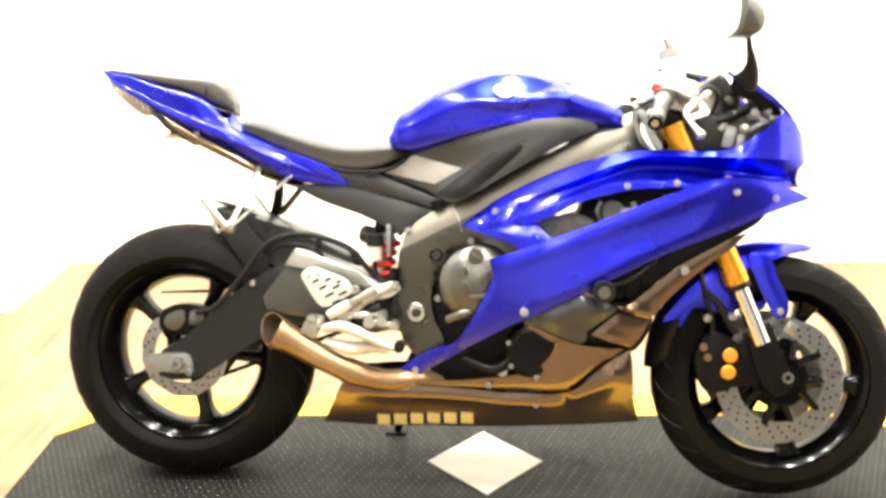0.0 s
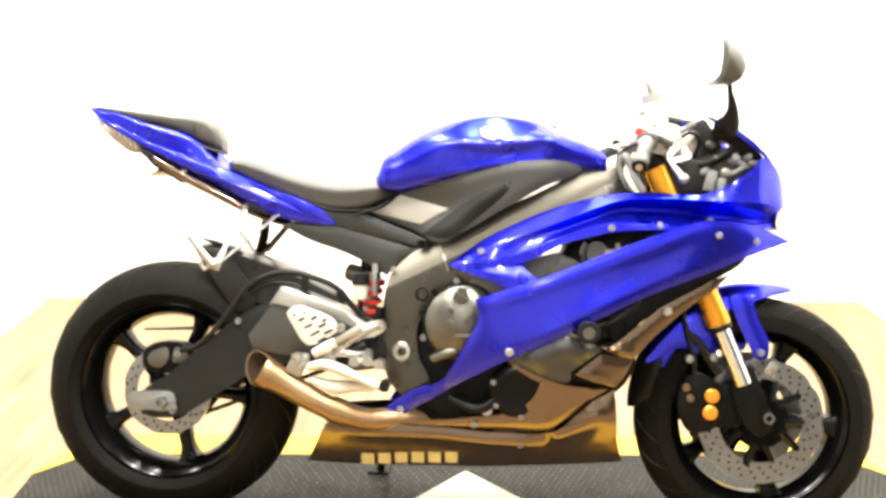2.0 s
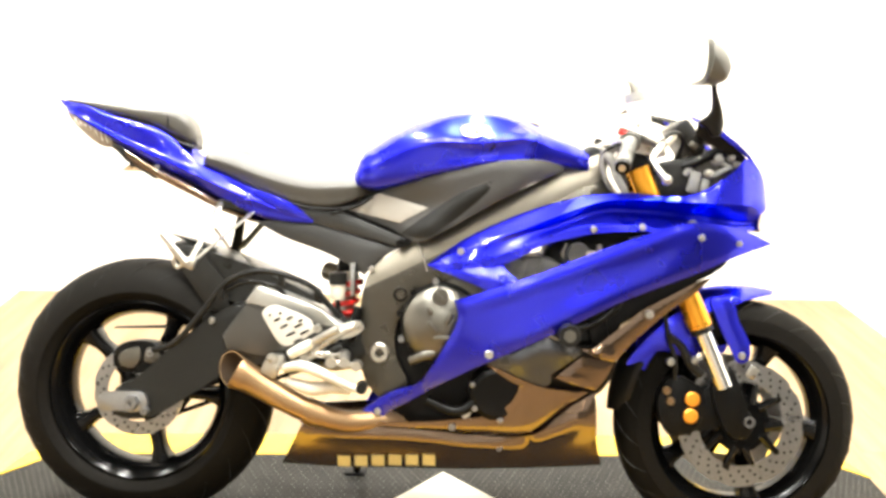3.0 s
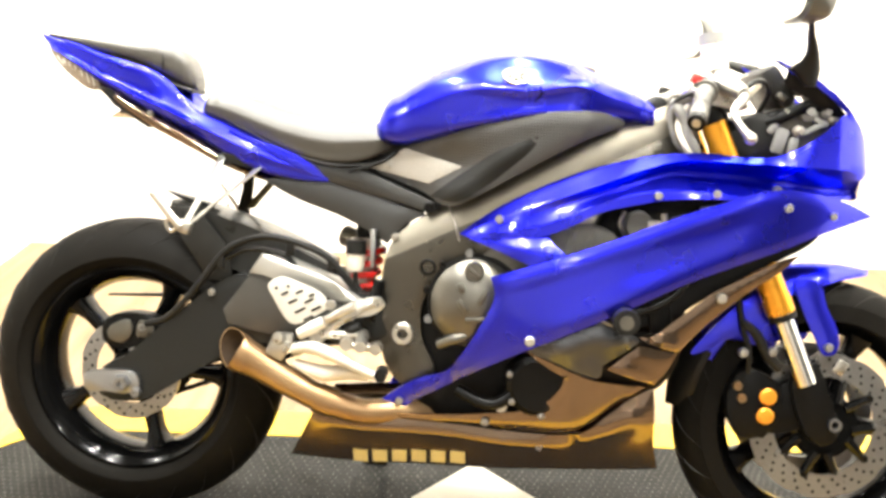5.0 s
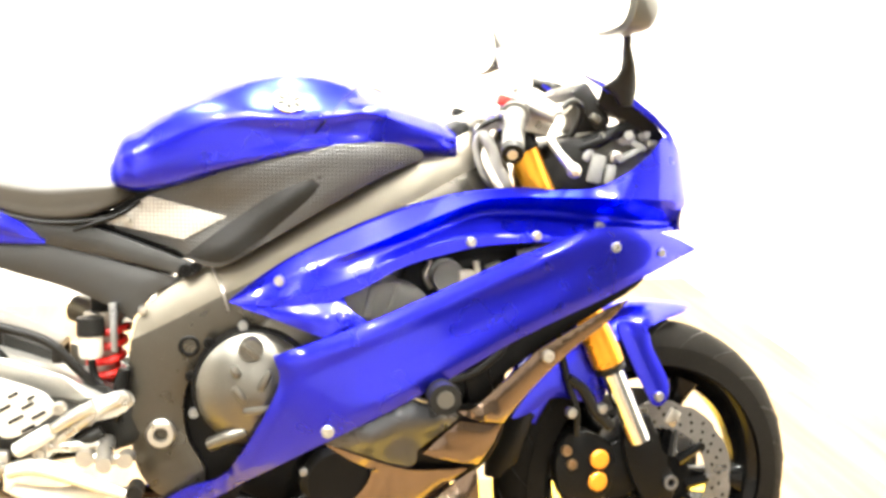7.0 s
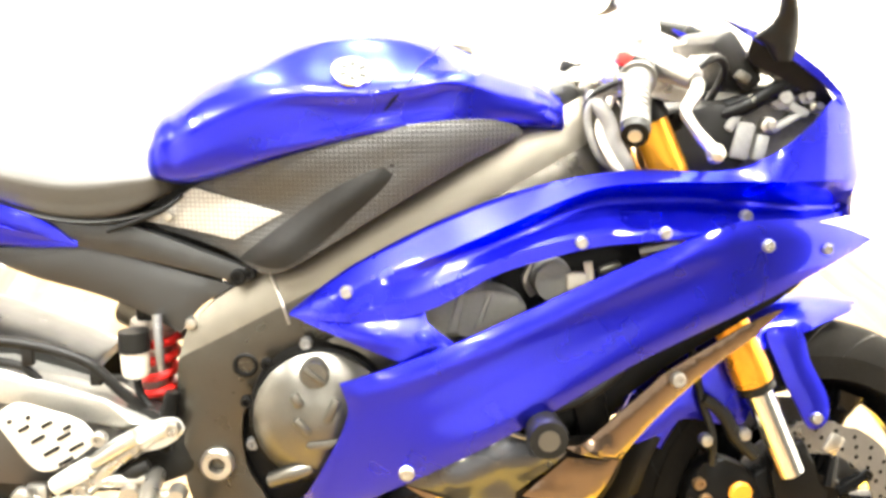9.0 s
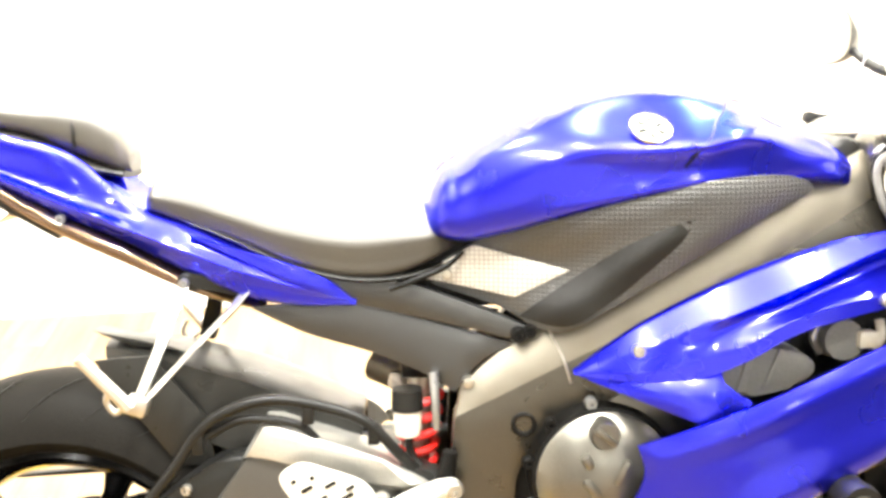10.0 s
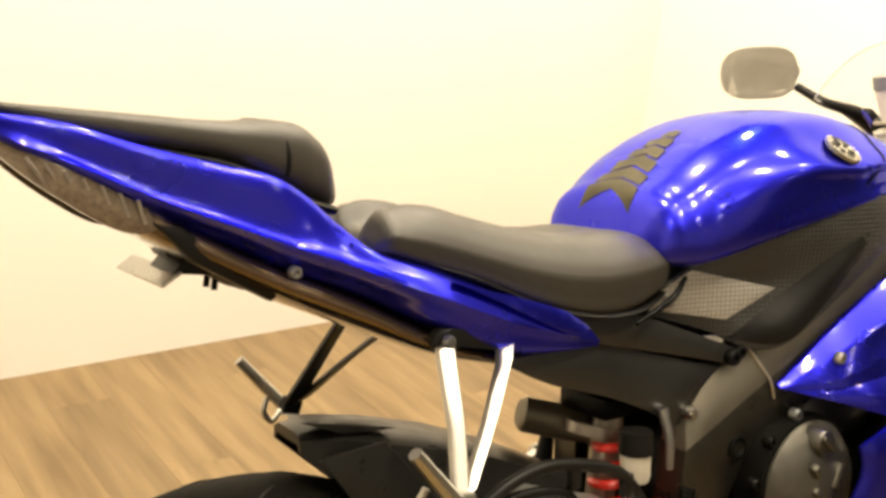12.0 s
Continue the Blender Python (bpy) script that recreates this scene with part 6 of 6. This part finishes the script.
# bars, levers, clocks
yoke = part("top_yoke", prism([(1.1, 0.965), (1.13, 0.985), (1.21, 0.955), (1.22, 0.935), (1.19, 0.93), (1.11, 0.95)], -0.14, 0.14, -1, 0.008), ALLOY, bike, "alloy top yoke", steer=True)
part("lower_yoke", prism([(1.17, 0.77), (1.18, 0.8), (1.26, 0.765), (1.25, 0.735)], -0.13, 0.13, -1, 0.008), ENGINE, bike, "black lower yoke", steer=True)
part("steering_stem", tube([(1.17, 0, 0.98), (1.26, 0, 0.76)], 0.026, 20, 1, True), ENGINE, bike, steer=True)
part("stem_nut", tube([(1.155, 0, 0.985), (1.15, 0, 1.0)], 0.019, 6, 1, True), ALLOY, yoke, steer=True)
part("ignition_lock", tube([(1.19, 0, 0.965), (1.185, 0, 0.99)], 0.02, 20, 1, True), PLASTIC, yoke, steer=True)
part("key_stalk", block((1.183, 0.0, 1.005), (0.006, 0.022, 0.03), 0.002), ALLOY, yoke, steer=True)
for s in (-1, 1):
    clamp = part("handlebar", tube([(1.16, s * 0.105, 0.968), (1.142, s * 0.13, 0.966), (1.128, s * 0.16, 0.956), (1.093, s * 0.26, 0.897)], 0.011, 14, 1, True), ENGINE, bike, "clip-on handlebar", steer=True)
    part("bar_clamp", tube([(1.146, s * 0.105, 0.945), (1.138, s * 0.105, 0.978)], 0.034, 20, 1, True), ALLOY, clamp, steer=True)
    part("clamp_ear", block((1.112, s * 0.11, 0.964), (0.03, 0.02, 0.024), 0.005), ALLOY, clamp, steer=True)
    part("clamp_bolt", knob((1.112, s * 0.121, 0.964), 0.006, s, 0.005), STEEL, clamp, steer=True)
    grip_line = [(1.13, 0.156, 0.958), (1.124, 0.172, 0.949), (1.116, 0.195, 0.935), (1.108, 0.216, 0.922), (1.1, 0.24, 0.909), (1.095, 0.254, 0.9)]
    part("grip", tube([(u, s * v, w) for u, v, w in grip_line], [0.019, 0.0172, 0.0166, 0.0166, 0.0172, 0.0188], 18, 1, True), GRIP, clamp, "worn grey rubber grip", steer=True)
    for k in range(1, 9):
        f = k / 9
        part("grip_rib", tube([(1.13 - 0.035 * (f + e), s * (0.156 + 0.098 * (f + e)), 0.958 - 0.058 * (f + e)) for e in (-0.015, 0.015)], 0.0179, 16, 1, True), GRIP, clamp, steer=True)
    part("grip_flange", tube([(1.132, s * 0.15, 0.961), (1.13, s * 0.156, 0.958)], 0.0245, 20, 1, True), GRIP, clamp, steer=True)
    part("bar_end", tube([(1.095, s * 0.255, 0.9), (1.091, s * 0.266, 0.8935)], [0.0175, 0.0165], 18, 1, True), ENGINE, clamp, "black bar end weight", steer=True)
    part("bar_end_screw", tube([(1.091, s * 0.266, 0.8935), (1.0903, s * 0.2685, 0.892)], 0.008, 10, 1, True), ALLOY, clamp, steer=True)
    part("switch_pod", block((1.133, s * 0.14, 0.966), (0.044, 0.036, 0.046), 0.012, (0, 20, s * 15)), ENGINE, clamp, "black switch pod", steer=True)
    part("switch", block((1.114, s * 0.143, 0.985), (0.022, 0.022, 0.018), 0.005, (0, 15, 0)), RED if s < 0 else PLASTIC, clamp, "red stop switch" if s < 0 else "black switch", steer=True)
    part("switch", block((1.112, s * 0.152, 0.962), (0.012, 0.014, 0.01), 0.003), ALLOY, clamp, steer=True)
    part("lever_body", tube([(1.165, s * 0.128, 0.978), (1.18, s * 0.155, 0.97), (1.196, s * 0.18, 0.958)], [0.02, 0.018, 0.014], 12), ALLOY, clamp, "alloy master cylinder", steer=True)
    part("lever_bolt", tube([(1.197, s * 0.182, 0.966), (1.195, s * 0.18, 0.94)], 0.007, 12, 1, True), STEEL, clamp, steer=True)
    part("lever_perch", block((1.15, s * 0.125, 0.978), (0.034, 0.03, 0.03), 0.008, (0, 12, 0)), ALLOY, clamp, steer=True)
    part("lever", tube([(1.198, s * 0.182, 0.952), (1.186, s * 0.21, 0.943), (1.166, s * 0.228, 0.921), (1.17, s * 0.248, 0.9), (1.186, s * 0.267, 0.874)], [0.01, 0.009, 0.0072, 0.0065, 0.008], 10), ALLOY, clamp, "bare alloy lever", steer=True)
    part("lever_ball", lathe([(0.0005, -0.012), (0.009, -0.008), (0.012, 0), (0.009, 0.008), (0.0005, 0.012)], (1.188, s * 0.269, 0.871), 16, closed=False), ALLOY, clamp, steer=True)
part("front_reservoir", tube([(1.19, 0.0, 1.02), (1.178, 0.004, 1.072)], [0.024, 0.027], 20, 1, True), MILK, bike, "milky front brake reservoir", steer=True)
part("reservoir_lid", tube([(1.178, 0.004, 1.072), (1.174, 0.004, 1.094)], 0.029, 20, 1, True), DUCT, bike, steer=True)
clock = part("instrument_panel", block((1.29, 0, 0.985), (0.04, 0.2, 0.09), 0.014, (0, -35, 0)), PLASTIC, bike, "black instrument panel")
part("dial", tube([(1.272, -0.03, 0.995), (1.264, -0.03, 1.001)], 0.038, 28, 1, True), MILK, clock, "pale round dial")
part("display", block((1.268, 0.055, 0.996), (0.006, 0.07, 0.05), 0.003, (0, -35, 0)), SPRINGCUP, clock)
part("fairing_stay", tube([(1.2, -0.05, 0.9), (1.3, -0.09, 0.93), (1.36, -0.1, 0.95), (1.4, -0.07, 0.94)], 0.012), ENGINE, bike, "black fairing stay")
part("fairing_stay", tube([(1.2, 0.05, 0.9), (1.3, 0.09, 0.93), (1.36, 0.1, 0.95), (1.4, 0.07, 0.94)], 0.012), ENGINE, bike, "black fairing stay")
back = part("headlight_housing", prism([(1.285, 0.9), (1.3, 0.945), (1.34, 0.955), (1.385, 0.957), (1.412, 0.936), (1.42, 0.9), (1.43, 0.84), (1.4, 0.8), (1.31, 0.81), (1.28, 0.86)], -0.05, 0.088, -1, 0.012), HOUSING, bike, "grey headlight housing under the screen")
for u, w, r in ((1.352, 0.938, 0.017), (1.385, 0.94, 0.012), (1.4, 0.925, 0.01), (1.335, 0.9, 0.011), (1.31, 0.935, 0.008)):
    part("bulb_socket", lathe([(0.0005, -0.112), (r * 0.5, -0.112), (r * 0.55, -0.104), (r, -0.102), (r, -0.08)], (u, 0, w), 16, closed=False), DUCT if r > 0.011 else ALLOY, back)
for u, w, l, h, a in ((1.3, 0.88, 0.026, 0.05, 12), (1.325, 0.87, 0.018, 0.036, 12), (1.285, 0.905, 0.014, 0.026, 30), (1.36, 0.905, 0.05, 0.01, -30), (1.375, 0.92, 0.03, 0.012, 24)):
    part("housing_bracket", block((u, -0.094, w), (l, 0.02, h), 0.004, (0, a, 0)), DUCT, back)
part("vent_hose", tube([(1.26, -0.085, 0.91), (1.3, -0.1, 0.925), (1.34, -0.105, 0.95), (1.37, -0.095, 0.965)], [0.011, 0.011, 0.01, 0.009], 10), ENGINE, back)
for u, w in ((1.295, 0.965), (1.325, 0.975), (1.31, 0.99), (1.345, 0.965)):
    part("loom_plug", block((u, -0.1, w), (0.02, 0.018, 0.014), 0.004, (0, 30, 0)), COVER, back)
part("ram_duct", prism([(1.2, 0.86), (1.22, 0.92), (1.29, 0.93), (1.31, 0.87), (1.29, 0.82), (1.22, 0.82)], -0.09, 0.1, -1, 0.015), PLASTIC, bike, "black ram air duct")
for s in (-1, 1):
    part("inner_cowl", sheet([(1.298, 1.014, True), (1.35, 0.99), (1.39, 0.962), (1.42, 0.934), (1.438, 0.915, True), (1.422, 0.912), (1.385, 0.938), (1.345, 0.962), (1.3, 0.985)], skin((1.3, 1.0, 0.119), (1.39, 0.955, 0.118), (1.44, 0.915, 0.095), (1.31, 0.95, 0.1), (1.4, 0.905, 0.095)), s, 0.004, 0.002, 0.006, 0.012), ENGINE, bike, "black inner cowl")
    part("cable_boot", tube([(1.083, s * 0.12, 0.945), (1.098, s * 0.125, 0.93), (1.113, s * 0.125, 0.904), (1.118, s * 0.122, 0.88), (1.136, s * 0.115, 0.85), (1.145, s * 0.1, 0.82)], [0.008, 0.011, 0.01, 0.012, 0.014, 0.012], 12), DUCT, bike, "grey rubber cable boot")
    part("throttle_cable", tube([(1.12, s * 0.13, 0.95), (1.09, s * 0.128, 0.94), (1.084, s * 0.12, 0.91), (1.1, s * 0.115, 0.865), (1.13, s * 0.1, 0.84)], 0.005, 8), DUCT, bike, "grey control cable")
part("wiring", tube([(1.12, -0.1, 0.94), (1.1, -0.12, 0.9), (1.115, -0.13, 0.86), (1.14, -0.12, 0.83)], 0.006), MILK, bike, "pale wiring loom")
part("cable", tube([(1.14, -0.15, 0.97), (1.09, -0.13, 0.945), (1.085, -0.11, 0.91), (1.12, -0.1, 0.86)], 0.0045), PLASTIC, bike)
part("cable", tube([(1.2, -0.16, 0.96), (1.24, -0.14, 0.99), (1.27, -0.1, 0.97), (1.25, -0.05, 0.9)], 0.0055), PLASTIC, bike)

# ---- planks of the floor ----
def plank_mesh(size):
    bm = block((0, 0, 0), (0.1497, size, 0.008), 0.0003)
    bmesh.ops.recalc_face_normals(bm, faces=bm.faces[:])
    me = bpy.data.meshes.new("plank")
    bm.to_mesh(me)
    bm.free()
    me.materials.append(WOOD)
    return me


planks = {}
for i in range(42):
    x = -3.645 + 0.15 * i
    edge = -4.7 - 0.4 * (i % 3)
    while edge < 2.03:
        low, high = max(edge, -4.7), min(edge + 1.2, 2.03)
        edge += 1.2
        size = round(high - low - 0.0003, 4)
        if size < 0.02:
            continue
        if size not in planks:
            planks[size] = plank_mesh(size)
        ob = new("plank", planks[size])
        ob.location = (x, (low + high) / 2, FLOOR - 0.004)
        ob.parent = floor
